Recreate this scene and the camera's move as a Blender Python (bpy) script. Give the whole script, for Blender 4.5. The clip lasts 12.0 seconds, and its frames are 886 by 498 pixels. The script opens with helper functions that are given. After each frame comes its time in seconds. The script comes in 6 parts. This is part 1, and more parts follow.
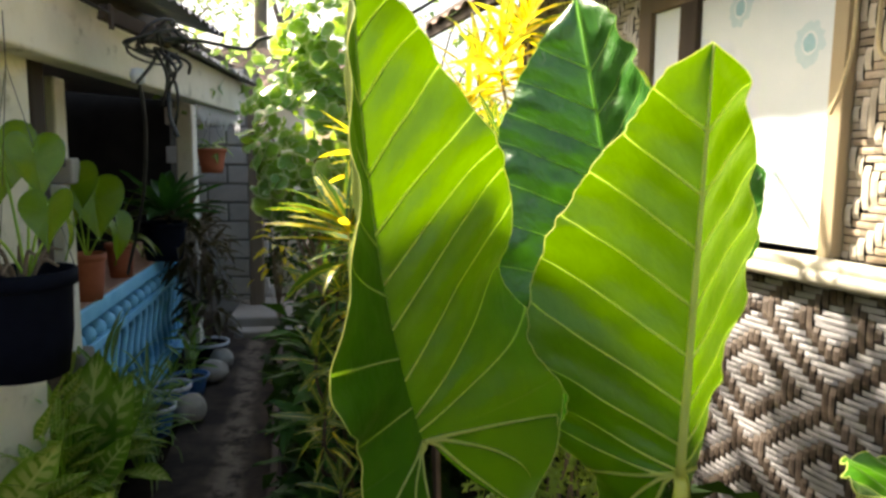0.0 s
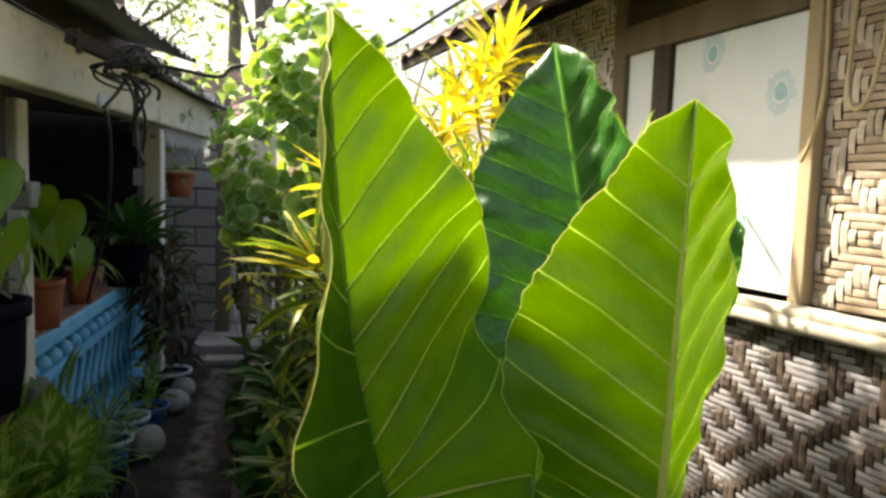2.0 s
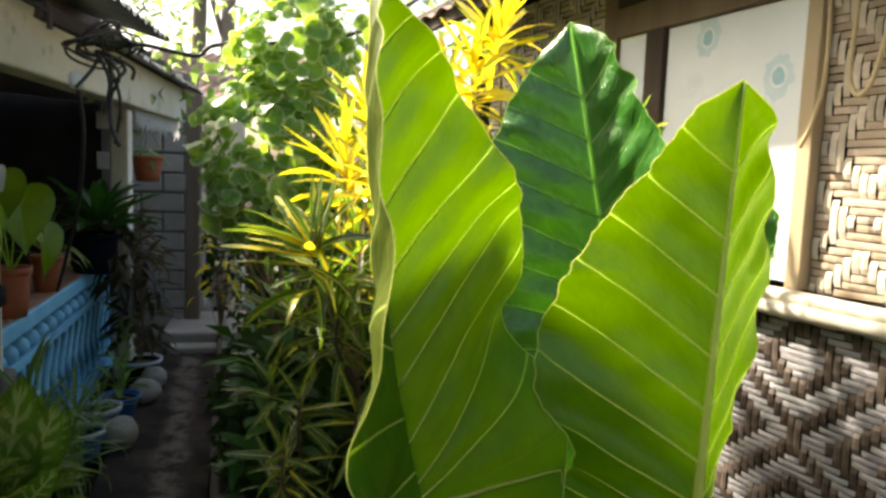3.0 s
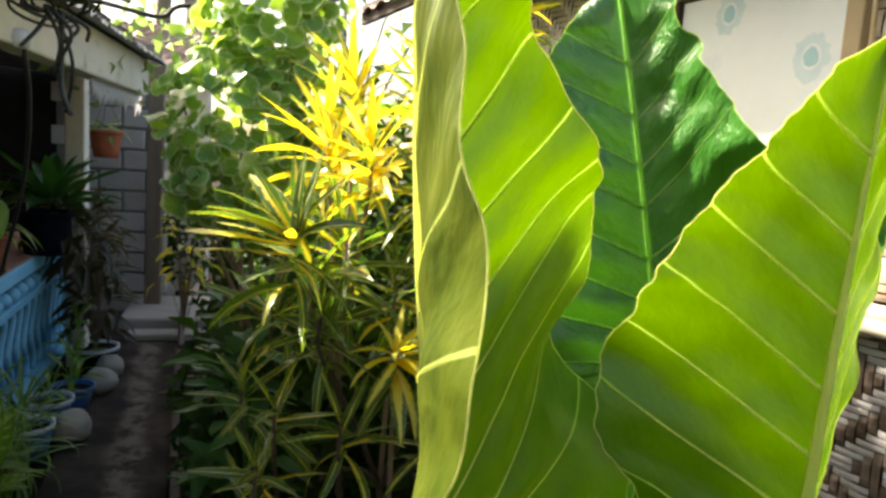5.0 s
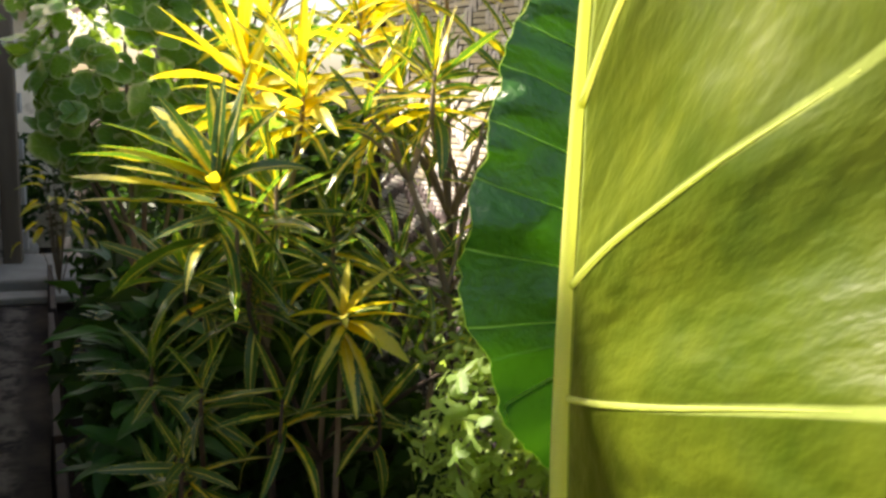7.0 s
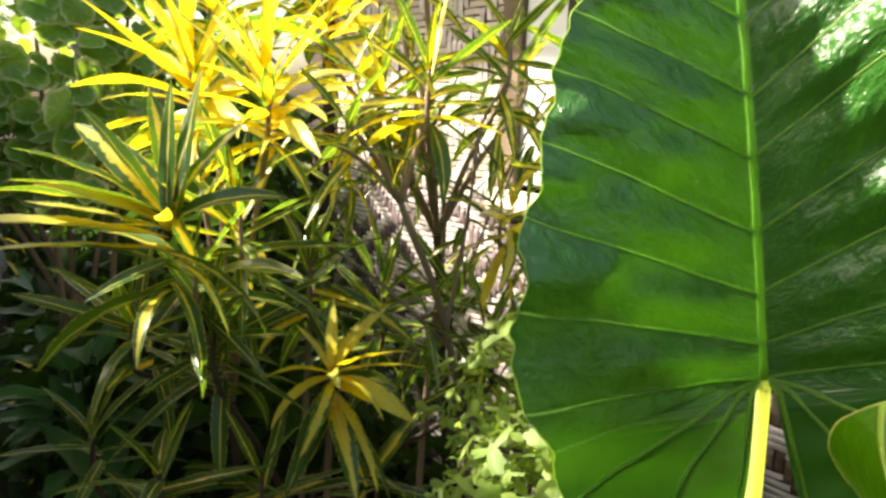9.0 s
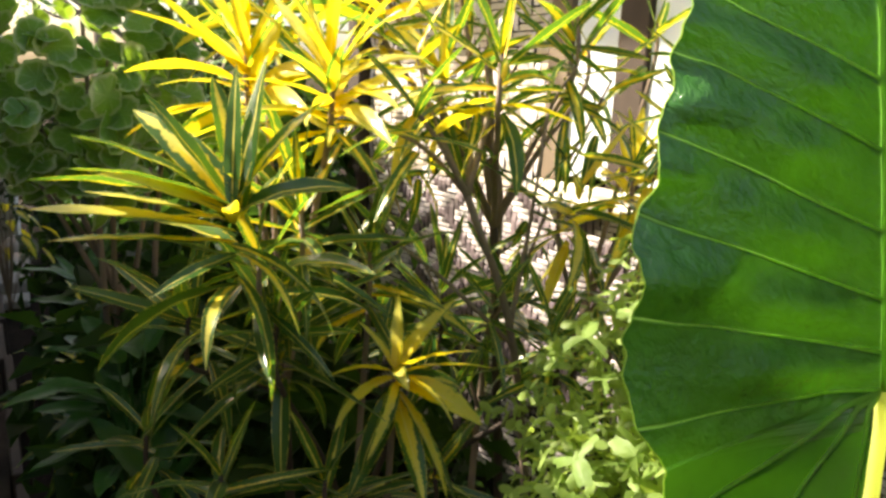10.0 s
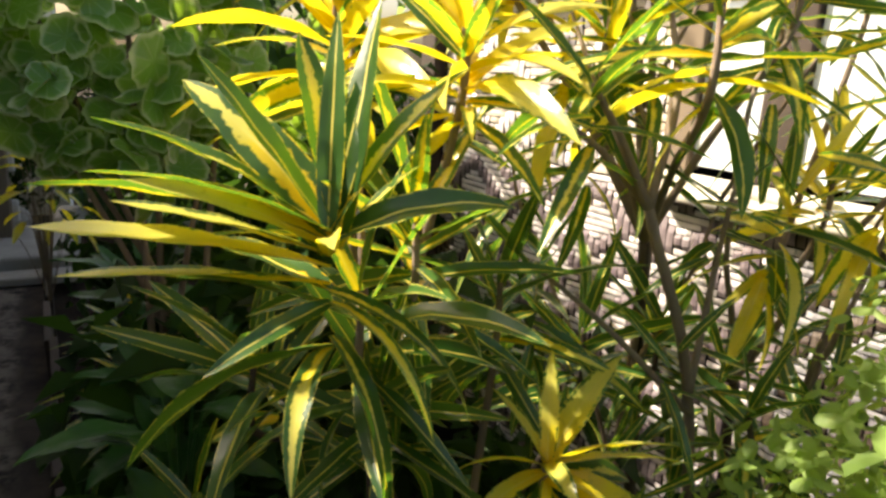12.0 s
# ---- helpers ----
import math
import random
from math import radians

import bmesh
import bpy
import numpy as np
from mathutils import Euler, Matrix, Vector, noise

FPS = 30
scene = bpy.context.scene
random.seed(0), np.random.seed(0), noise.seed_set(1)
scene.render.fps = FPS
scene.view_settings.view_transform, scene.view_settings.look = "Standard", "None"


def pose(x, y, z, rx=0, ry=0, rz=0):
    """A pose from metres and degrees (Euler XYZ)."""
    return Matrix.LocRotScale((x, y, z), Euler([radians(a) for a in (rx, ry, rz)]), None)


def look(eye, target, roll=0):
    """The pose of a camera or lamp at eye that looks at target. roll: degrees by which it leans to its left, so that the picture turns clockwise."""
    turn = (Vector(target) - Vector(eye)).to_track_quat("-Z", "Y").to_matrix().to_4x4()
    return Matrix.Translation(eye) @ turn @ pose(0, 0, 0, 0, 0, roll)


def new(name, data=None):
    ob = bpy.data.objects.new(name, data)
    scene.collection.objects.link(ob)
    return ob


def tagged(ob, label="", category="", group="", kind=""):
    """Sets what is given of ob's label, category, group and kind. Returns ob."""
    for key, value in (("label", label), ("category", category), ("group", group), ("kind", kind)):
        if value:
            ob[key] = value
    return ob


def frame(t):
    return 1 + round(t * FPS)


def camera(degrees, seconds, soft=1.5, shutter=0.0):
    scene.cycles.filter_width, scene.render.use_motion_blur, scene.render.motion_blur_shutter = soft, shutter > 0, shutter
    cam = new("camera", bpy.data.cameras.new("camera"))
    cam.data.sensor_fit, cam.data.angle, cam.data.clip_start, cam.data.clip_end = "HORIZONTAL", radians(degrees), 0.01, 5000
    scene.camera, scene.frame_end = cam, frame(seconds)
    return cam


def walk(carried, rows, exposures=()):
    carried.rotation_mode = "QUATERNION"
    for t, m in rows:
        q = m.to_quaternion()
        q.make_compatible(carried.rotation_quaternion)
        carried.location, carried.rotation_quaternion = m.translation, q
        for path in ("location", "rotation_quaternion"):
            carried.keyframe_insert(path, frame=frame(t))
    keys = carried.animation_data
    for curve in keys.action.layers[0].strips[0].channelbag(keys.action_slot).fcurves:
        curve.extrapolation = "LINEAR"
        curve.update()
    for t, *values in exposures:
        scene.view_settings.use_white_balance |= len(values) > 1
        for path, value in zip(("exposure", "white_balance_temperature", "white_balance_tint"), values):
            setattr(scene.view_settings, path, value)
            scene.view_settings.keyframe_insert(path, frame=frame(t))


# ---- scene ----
cam = camera(65.1, 12.0, soft=2.9)
PATH = [
    (0, (0.0, 0.0, 1.55), (-0.028, 1.984, 1.3), 0.5),
    (0.5, (0.009, 0.005, 1.55), (-0.022, 1.993, 1.333), 1.2),
    (1, (0.007, 0.002, 1.561), (-0.014, 1.995, 1.389), 1.5),
    (1.5, (-0.001, 0.017, 1.575), (0.053, 2.01, 1.422), 1.6),
    (2, (-0.006, 0.037, 1.579), (0.051, 2.028, 1.406), 1.9),
    (2.5, (-0.039, 0.058, 1.575), (0.053, 2.047, 1.383), 2.9),
    (3, (-0.082, 0.086, 1.575), (0.073, 2.068, 1.363), 2.1),
    (3.2, (-0.097, 0.096, 1.576), (0.105, 2.074, 1.358), 1.9),
    (4.8, (-0.135, 0.266, 1.56), (0.131, 2.23, 1.292), 2.9),
    (5, (-0.136, 0.289, 1.56), (0.117, 2.258, 1.313), 3.6),
    (5.5, (-0.14, 0.337, 1.552), (0.212, 2.284, 1.262), 4.2),
    (6, (-0.171, 0.39, 1.531), (0.396, 2.274, 1.176), 3.3),
    (6.5, (-0.207, 0.441, 1.533), (0.46, 2.29, 1.164), 2.5),
    (7, (-0.229, 0.496, 1.527), (0.351, 2.371, 1.144), 3.5),
    (7.2, (-0.223, 0.523, 1.529), (0.351, 2.406, 1.173), 3.7),
    (8.8, (-0.249, 0.711, 1.553), (0.487, 2.528, 1.155), 2.2),
    (9, (-0.26, 0.731, 1.555), (0.485, 2.54, 1.142), 2.1),
    (9.5, (-0.294, 0.766, 1.554), (0.444, 2.578, 1.137), 1.8),
    (10, (-0.312, 0.804, 1.55), (0.386, 2.625, 1.104), 2.3),
    (10.5, (-0.327, 0.85, 1.548), (0.314, 2.693, 1.108), 2.6),
    (11, (-0.336, 0.952, 1.546), (0.278, 2.808, 1.123), 2.3),
    (11.5, (-0.324, 1.067, 1.546), (0.295, 2.915, 1.099), 2.4),
    (12, (-0.328, 1.138, 1.538), (0.25, 2.979, 1.012), 3.0),
]
walk(cam, [(t, look(eye, target, roll)) for t, eye, target, roll in PATH], exposures=[(0.0, 1.94, 7800, 11), (0.75, 1.90, 7800, 11), (1.4, 1.68, 7800, 11), (2.0, 1.57, 7800, 11), (3.0, 1.72, 7800, 11), (5.0, 1.96, 7800, 11), (5.7, 1.96, 7800, 11), (7.0, 1.63, 7800, 11), (9.0, 1.86, 7800, 11), (10.0, 1.74, 7800, 11), (12.0, 1.60, 7800, 11)])

# ---- daylight: low tropical sun from ahead and to the side, hazy white sky ----
SUN_EL, SUN_AZ = 40.0, (-0.84, 0.54)
world = bpy.data.worlds.new("sky")
scene.world = world
world.use_nodes = True
wn = world.node_tree.nodes
sky = wn.new("ShaderNodeTexSky")
sky.sky_type, sky.sun_disc = "NISHITA", False
sky.sun_elevation, sky.sun_rotation = radians(SUN_EL), math.atan2(SUN_AZ[0], SUN_AZ[1])
sky.dust_density, sky.air_density = 4.0, 1.0
world.node_tree.links.new(sky.outputs[0], wn["Background"].inputs[0])
wn["Background"].inputs[1].default_value = 0.11
sun = new("sun", bpy.data.lights.new("sun", "SUN"))
sun.data.energy, sun.data.angle, sun.data.color = 5.0, radians(2.0), (1.0, 0.97, 0.91)
ce, se = math.cos(radians(SUN_EL)), math.sin(radians(SUN_EL))
sun.matrix_world = look((SUN_AZ[0] * ce * 20, SUN_AZ[1] * ce * 20, se * 20), (0, 0, 0))


# ---- materials ----
def shader(name):
    m = bpy.data.materials.new(name)
    m.use_nodes = True
    t = m.node_tree
    return m, t, t.nodes["Principled BSDF"], t.nodes["Material Output"]


def ramp(t, fac, stops):
    r = t.nodes.new("ShaderNodeValToRGB")
    els = r.color_ramp.elements
    while len(els) < len(stops):
        els.new(0.5)
    for e, (p, c) in zip(els, stops):
        e.position, e.color = p, (*c, 1)
    t.links.new(fac, r.inputs[0])
    return r.outputs[0]


def noise_of(t, scale, coord, detail=4.0, rough=0.6, stretch=None):
    n = t.nodes.new("ShaderNodeTexNoise")
    n.inputs["Scale"].default_value, n.inputs["Detail"].default_value, n.inputs["Roughness"].default_value = scale, detail, rough
    if stretch:
        mp = t.nodes.new("ShaderNodeMapping")
        mp.inputs["Scale"].default_value = stretch
        t.links.new(coord, mp.inputs[0])
        coord = mp.outputs[0]
    t.links.new(coord, n.inputs["Vector"])
    return n.outputs["Fac"]


def blend(t, fac, a, b, how="MIX"):
    n = t.nodes.new("ShaderNodeMix")
    n.data_type, n.blend_type = "RGBA", how
    for sock, v in ((n.inputs[0], fac), (n.inputs[6], a), (n.inputs[7], b)):
        if hasattr(v, "links"):
            t.links.new(v, sock)
        elif sock is n.inputs[0]:
            sock.default_value = v
        else:
            sock.default_value = (*v, 1)
    return n.outputs[2]


def maths(t, op, a, b=0.0, c=None):
    n = t.nodes.new("ShaderNodeMath")
    n.operation = op
    for sock, v in zip(n.inputs, (a, b, c)):
        if v is None:
            continue
        if hasattr(v, "links"):
            t.links.new(v, sock)
        else:
            sock.default_value = v
    return n.outputs[0]


def bump(t, bsdf, height, strength, dist):
    b = t.nodes.new("ShaderNodeBump")
    b.inputs["Strength"].default_value, b.inputs["Distance"].default_value = strength, dist
    t.links.new(height, b.inputs["Height"])
    t.links.new(b.outputs[0], bsdf.inputs["Normal"])


def surface(name, stops, scale=6.0, rough=0.8, fine=60.0, dist=0.004, strength=0.5, metal=0.0, vary=0.0, stretch=None, stain=None, spec=0.5):
    """A rough surface: colours by coarse noise, a fine grain, relief, and a shift from piece to piece."""
    m, t, bsdf, _ = shader(name)
    co = t.nodes.new("ShaderNodeTexCoord").outputs["Object"]
    coarse, grain = noise_of(t, scale, co, 5, 0.65, stretch), noise_of(t, fine, co, 6, 0.7, stretch)
    col = ramp(t, coarse, stops)
    col = blend(t, maths(t, "MULTIPLY", grain, 0.35), col, stops[0][1])
    if stain:
        big = ramp(t, noise_of(t, stain[0], co, 6, 0.7), [(stain[1], (0, 0, 0)), (stain[1] + 0.14, (1, 1, 1))])
        col = blend(t, big, col, stain[2])
    if vary:
        rnd = t.nodes.new("ShaderNodeObjectInfo").outputs["Random"]
        hsv = t.nodes.new("ShaderNodeHueSaturation")
        t.links.new(maths(t, "MULTIPLY_ADD", rnd, 2 * vary, 1 - vary), hsv.inputs["Value"])
        t.links.new(maths(t, "MULTIPLY_ADD", rnd, -vary, 1 + vary / 2), hsv.inputs["Saturation"])
        t.links.new(col, hsv.inputs["Color"])
        col = hsv.outputs[0]
    t.links.new(col, bsdf.inputs["Base Color"])
    bsdf.inputs["Roughness"].default_value, bsdf.inputs["Metallic"].default_value = rough, metal
    bsdf.inputs["Specular IOR Level"].default_value = spec
    bump(t, bsdf, grain, strength, dist)
    return m


def leafy(name, dark, light, thru, rough=0.4, share=0.4, scale=9.0, stripe=None, island=False, fine=70.0, relief=0.5, blotch=0.5, spec=0.45):
    """A leaf: glossy skin over a body that lets light through. stripe: (half width, colour, noise) of a pale band
    along the leaf's own x axis."""
    m, t, bsdf, out = shader(name)
    tc = t.nodes.new("ShaderNodeTexCoord").outputs["Object"]
    rnd = t.nodes.new("ShaderNodeNewGeometry").outputs["Random Per Island"] if island else t.nodes.new("ShaderNodeObjectInfo").outputs["Random"]
    off = t.nodes.new("ShaderNodeVectorMath")
    off.operation = "ADD"
    comb = t.nodes.new("ShaderNodeCombineXYZ")
    for i in range(3):
        t.links.new(maths(t, "MULTIPLY", rnd, 13.0 + 7 * i), comb.inputs[i])
    t.links.new(tc, off.inputs[0])
    t.links.new(comb.outputs[0], off.inputs[1])
    co = off.outputs[0]
    coarse, grain = noise_of(t, scale, co), noise_of(t, fine, co, 5)
    f = maths(t, "MULTIPLY_ADD", rnd, 0.45, maths(t, "MULTIPLY_ADD", coarse, 0.9, -0.2))
    col = ramp(t, f, [(0.2, dark), (0.8, light)])
    through_col = blend(t, f, thru, tuple(min(1, v * 1.25) for v in thru))
    if stripe:
        sep = t.nodes.new("ShaderNodeSeparateXYZ")
        t.links.new(tc, sep.inputs[0])
    if stripe:
        half, pale, wild = stripe
        edge = maths(t, "ABSOLUTE", sep.outputs[1])
        veins = maths(t, "MULTIPLY_ADD", noise_of(t, 60, co, 2, 0.5, (0.5, 1.0, 1.0)), wild, maths(t, "MULTIPLY", rnd, -wild * blotch))
        mask = ramp(t, maths(t, "SUBTRACT", maths(t, "ADD", veins, half), edge), [(0.0, (0, 0, 0)), (0.0022, (1, 1, 1))])
        col = blend(t, mask, col, pale)
        through_col = blend(t, mask, through_col, tuple(min(1, v * 1.1) for v in pale))
    t.links.new(col, bsdf.inputs["Base Color"])
    bsdf.inputs["Roughness"].default_value = rough
    bsdf.inputs["Specular IOR Level"].default_value = spec
    bump(t, bsdf, maths(t, "MULTIPLY_ADD", coarse, 2.0, grain), relief, 0.003)
    tr = t.nodes.new("ShaderNodeBsdfTranslucent")
    t.links.new(through_col, tr.inputs[0])
    mx = t.nodes.new("ShaderNodeMixShader")
    mx.inputs[0].default_value = share
    for a, b in ((bsdf.outputs[0], mx.inputs[1]), (tr.outputs[0], mx.inputs[2]), (mx.outputs[0], out.inputs["Surface"])):
        t.links.new(a, b)
    return m


def skin_finish(t, bsdf, out, col, thr, share, rough, height, relief, spec=0.45, dist=0.003):
    """A glossy skin over a body that lets light through by share (a number or a socket)."""
    t.links.new(col, bsdf.inputs["Base Color"])
    bsdf.inputs["Roughness"].default_value, bsdf.inputs["Specular IOR Level"].default_value = rough, spec
    bump(t, bsdf, height, relief, dist)
    tr = t.nodes.new("ShaderNodeBsdfTranslucent")
    t.links.new(thr, tr.inputs[0])
    mx = t.nodes.new("ShaderNodeMixShader")
    if hasattr(share, "links"):
        t.links.new(share, mx.inputs[0])
    else:
        mx.inputs[0].default_value = share
    for a, b in ((bsdf.outputs[0], mx.inputs[1]), (tr.outputs[0], mx.inputs[2]), (mx.outputs[0], out.inputs["Surface"])):
        t.links.new(a, b)


def own_place(t):
    """Object coordinates shifted by each object's own random number, that number, and the leaf's own u and v."""
    tc = t.nodes.new("ShaderNodeTexCoord")
    rnd = t.nodes.new("ShaderNodeObjectInfo").outputs["Random"]
    comb, off, sep = t.nodes.new("ShaderNodeCombineXYZ"), t.nodes.new("ShaderNodeVectorMath"), t.nodes.new("ShaderNodeSeparateXYZ")
    off.operation = "ADD"
    for i in range(3):
        t.links.new(maths(t, "MULTIPLY", rnd, 13.0 + 7 * i), comb.inputs[i])
    t.links.new(tc.outputs["Object"], off.inputs[0])
    t.links.new(comb.outputs[0], off.inputs[1])
    t.links.new(tc.outputs["UV"], sep.inputs[0])
    return off.outputs[0], rnd, sep.outputs[0], sep.outputs[1], tc.outputs["UV"]


def band(t, v, lo, hi):
    """0 below lo, 1 above hi (or the other way round where lo is above hi)."""
    n = t.nodes.new("ShaderNodeMapRange")
    n.interpolation_type = "SMOOTHSTEP"
    t.links.new(v, n.inputs[0])
    a, b, c, d = (lo, hi, 0.0, 1.0) if lo < hi else (hi, lo, 1.0, 0.0)
    for k, q in enumerate((a, b, c, d)):
        n.inputs[k + 1].default_value = q
    return n.outputs[0]


def blade(name, dark, light, thru, vein, rough, share, relief=0.7, groove=1.0, spec=0.4, soft=False, midline=True):
    """A big veined blade. Its u counts the side veins, its v is the way out from the midrib in metres."""
    m, t, bsdf, out = shader(name)
    co, rnd, u, v, uv = own_place(t)
    coarse, grain = noise_of(t, 9, co, 5), noise_of(t, 55, co, 5)
    streak = noise_of(t, 1.0, uv, 5, 0.62, (2.6, 34.0, 1.0))
    ripple = noise_of(t, 1.0, uv, 3, 0.5, (7.0, 70.0, 1.0))
    d = maths(t, "ABSOLUTE", maths(t, "SUBTRACT", maths(t, "FRACT", maths(t, "ADD", u, 0.5)), 0.5))
    side = band(t, d, 0.026, 0.008)
    main = band(t, v, 0.0060, 0.0030)
    mask = maths(t, "MAXIMUM", side, main) if midline else side
    f = maths(t, "MULTIPLY_ADD", coarse, 0.7, maths(t, "MULTIPLY_ADD", streak, 0.75, -0.25))
    col = ramp(t, f, [(0.25, dark), (0.75, light)])
    col = blend(t, maths(t, "MULTIPLY", band(t, grain, 0.56, 0.72), 0.22), col, tuple(q * 0.55 for q in dark))
    col = blend(t, mask, col, vein)
    thr = blend(t, mask, ramp(t, f, [(0.2, tuple(q * 0.8 for q in thru)), (0.8, thru)]), tuple(min(1, q * 1.7) for q in vein))
    fac = maths(t, "MULTIPLY_ADD", mask, 0.40 - share, share)
    h = maths(t, "MULTIPLY_ADD", grain, 0.15, maths(t, "MULTIPLY_ADD", ripple, 0.35, maths(t, "MULTIPLY", streak, 1.6)))
    if soft:
        h = maths(t, "MULTIPLY_ADD", noise_of(t, 1.0, uv, 2, 0.5, (2.2, 16.0, 1.0)), 4.0, maths(t, "MULTIPLY_ADD", ripple, 1.3, maths(t, "MULTIPLY", noise_of(t, 15, co, 2, 0.5), 4.5)))
    h = maths(t, "MULTIPLY_ADD", side, groove, h)
    skin_finish(t, bsdf, out, col, thr, fac, rough, h, relief, spec, 0.004)
    return m


def croton_skin(name, amount, spread, share):
    """A croton leaf: green with a yellow middle that spreads along the side veins, and a thin yellow margin."""
    m, t, bsdf, out = shader(name)
    co, rnd, u, v, uv = own_place(t)
    e = maths(t, "ABSOLUTE", maths(t, "MULTIPLY_ADD", v, 2.0, -1.0))
    n1, n2, grain = noise_of(t, 24, co, 3), noise_of(t, 120, co, 3), noise_of(t, 14, co, 3)
    wave = maths(t, "SINE", maths(t, "MULTIPLY_ADD", n1, 5.0, maths(t, "MULTIPLY_ADD", e, -15.0, maths(t, "MULTIPLY", u, 150.0))))
    val = maths(t, "MULTIPLY_ADD", rnd, spread, maths(t, "MULTIPLY_ADD", n1, 0.8, amount - 0.40))
    val = maths(t, "MULTIPLY_ADD", wave, 0.022, maths(t, "MULTIPLY_ADD", u, -0.22, val))
    val = maths(t, "MULTIPLY_ADD", e, -0.85, maths(t, "MULTIPLY_ADD", n2, 0.55, maths(t, "ADD", val, -0.275)))
    yellow = maths(t, "MAXIMUM", band(t, val, -0.03, 0.06), band(t, e, 0.10, 0.04))
    yellow = maths(t, "MAXIMUM", yellow, maths(t, "MULTIPLY", band(t, e, 0.90, 0.96), band(t, n2, 0.42, 0.52)))
    green = ramp(t, maths(t, "MULTIPLY_ADD", rnd, 0.4, maths(t, "MULTIPLY", grain, 0.7)), [(0.2, (0.010, 0.044, 0.010)), (0.6, (0.026, 0.082, 0.014)), (0.95, (0.058, 0.130, 0.028))])
    warm = maths(t, "MULTIPLY_ADD", u, -1.1, maths(t, "MULTIPLY_ADD", rnd, 0.45, maths(t, "MULTIPLY", grain, 0.7)))
    gold = ramp(t, warm, [(0.0, (0.72, 0.67, 0.14)), (0.25, (0.78, 0.64, 0.045)), (0.65, (0.72, 0.44, 0.012))])
    gold = blend(t, maths(t, "MULTIPLY", band(t, n2, 0.60, 0.70), 0.55), gold, (0.20, 0.20, 0.02))
    gold = blend(t, band(t, e, 0.10, 0.03), gold, (0.80, 0.68, 0.16))
    col = blend(t, yellow, green, gold)
    thr = blend(t, yellow, (0.16, 0.36, 0.03), (0.86, 0.70, 0.03))
    skin_finish(t, bsdf, out, col, thr, share, 0.28, n1, 0.6, 0.5, 0.002)
    return m


def round_skin(name, dark, light, thru, pale):
    """A round leaf with radiating veins and a thin cream edge. Its u goes round, its v outward."""
    m, t, bsdf, out = shader(name)
    co, rnd, u, v, uv = own_place(t)
    n1, n2 = noise_of(t, 30, co, 4), noise_of(t, 90, co, 4)
    ray = maths(t, "MULTIPLY", band(t, maths(t, "COSINE", maths(t, "MULTIPLY", u, 50.265)), 0.80, 0.99), 0.28)
    col = ramp(t, maths(t, "MULTIPLY_ADD", rnd, 0.5, maths(t, "MULTIPLY", n1, 0.6)), [(0.2, dark), (0.8, light)])
    col = blend(t, ray, col, pale)
    rim = maths(t, "MULTIPLY", band(t, maths(t, "MULTIPLY_ADD", n1, 0.55, v), 1.02, 1.26), 0.8)
    col = blend(t, rim, col, pale)
    thr = blend(t, rim, thru, pale)
    skin_finish(t, bsdf, out, col, thr, 0.36, 0.27, maths(t, "MULTIPLY_ADD", n2, 0.5, maths(t, "MULTIPLY_ADD", ray, -2.0, n1)), 0.6, 0.45, 0.002)
    return m


def ribbed_skin(name, dark, light, thru, pale, share, count, spread):
    """A broad leaf with a pale rib and pale feathery side veins that blur into blotches."""
    m, t, bsdf, out = shader(name)
    co, rnd, u, v, uv = own_place(t)
    e = maths(t, "ABSOLUTE", maths(t, "MULTIPLY_ADD", v, 2.0, -1.0))
    n1, n2 = noise_of(t, 22, co, 3), noise_of(t, 80, co, 4)
    wave = maths(t, "SINE", maths(t, "MULTIPLY_ADD", n1, 4.0, maths(t, "MULTIPLY_ADD", e, -7.0, maths(t, "MULTIPLY", u, count))))
    wave = maths(t, "MULTIPLY_ADD", n2, 0.9, maths(t, "MULTIPLY_ADD", rnd, spread, wave))
    vein = maths(t, "MULTIPLY", band(t, wave, 0.75, 1.5), band(t, maths(t, "MULTIPLY_ADD", n1, 0.5, e), 1.15, 0.75))
    mask = maths(t, "MAXIMUM", maths(t, "MULTIPLY", vein, 0.75), band(t, e, 0.10, 0.05))
    col = ramp(t, maths(t, "MULTIPLY_ADD", rnd, 0.4, maths(t, "MULTIPLY", n1, 0.7)), [(0.2, dark), (0.85, light)])
    skin_finish(t, bsdf, out, blend(t, mask, col, pale), blend(t, mask, thru, pale), share, 0.34, maths(t, "SUBTRACT", n1, mask), 0.6, 0.45, 0.002)
    return m


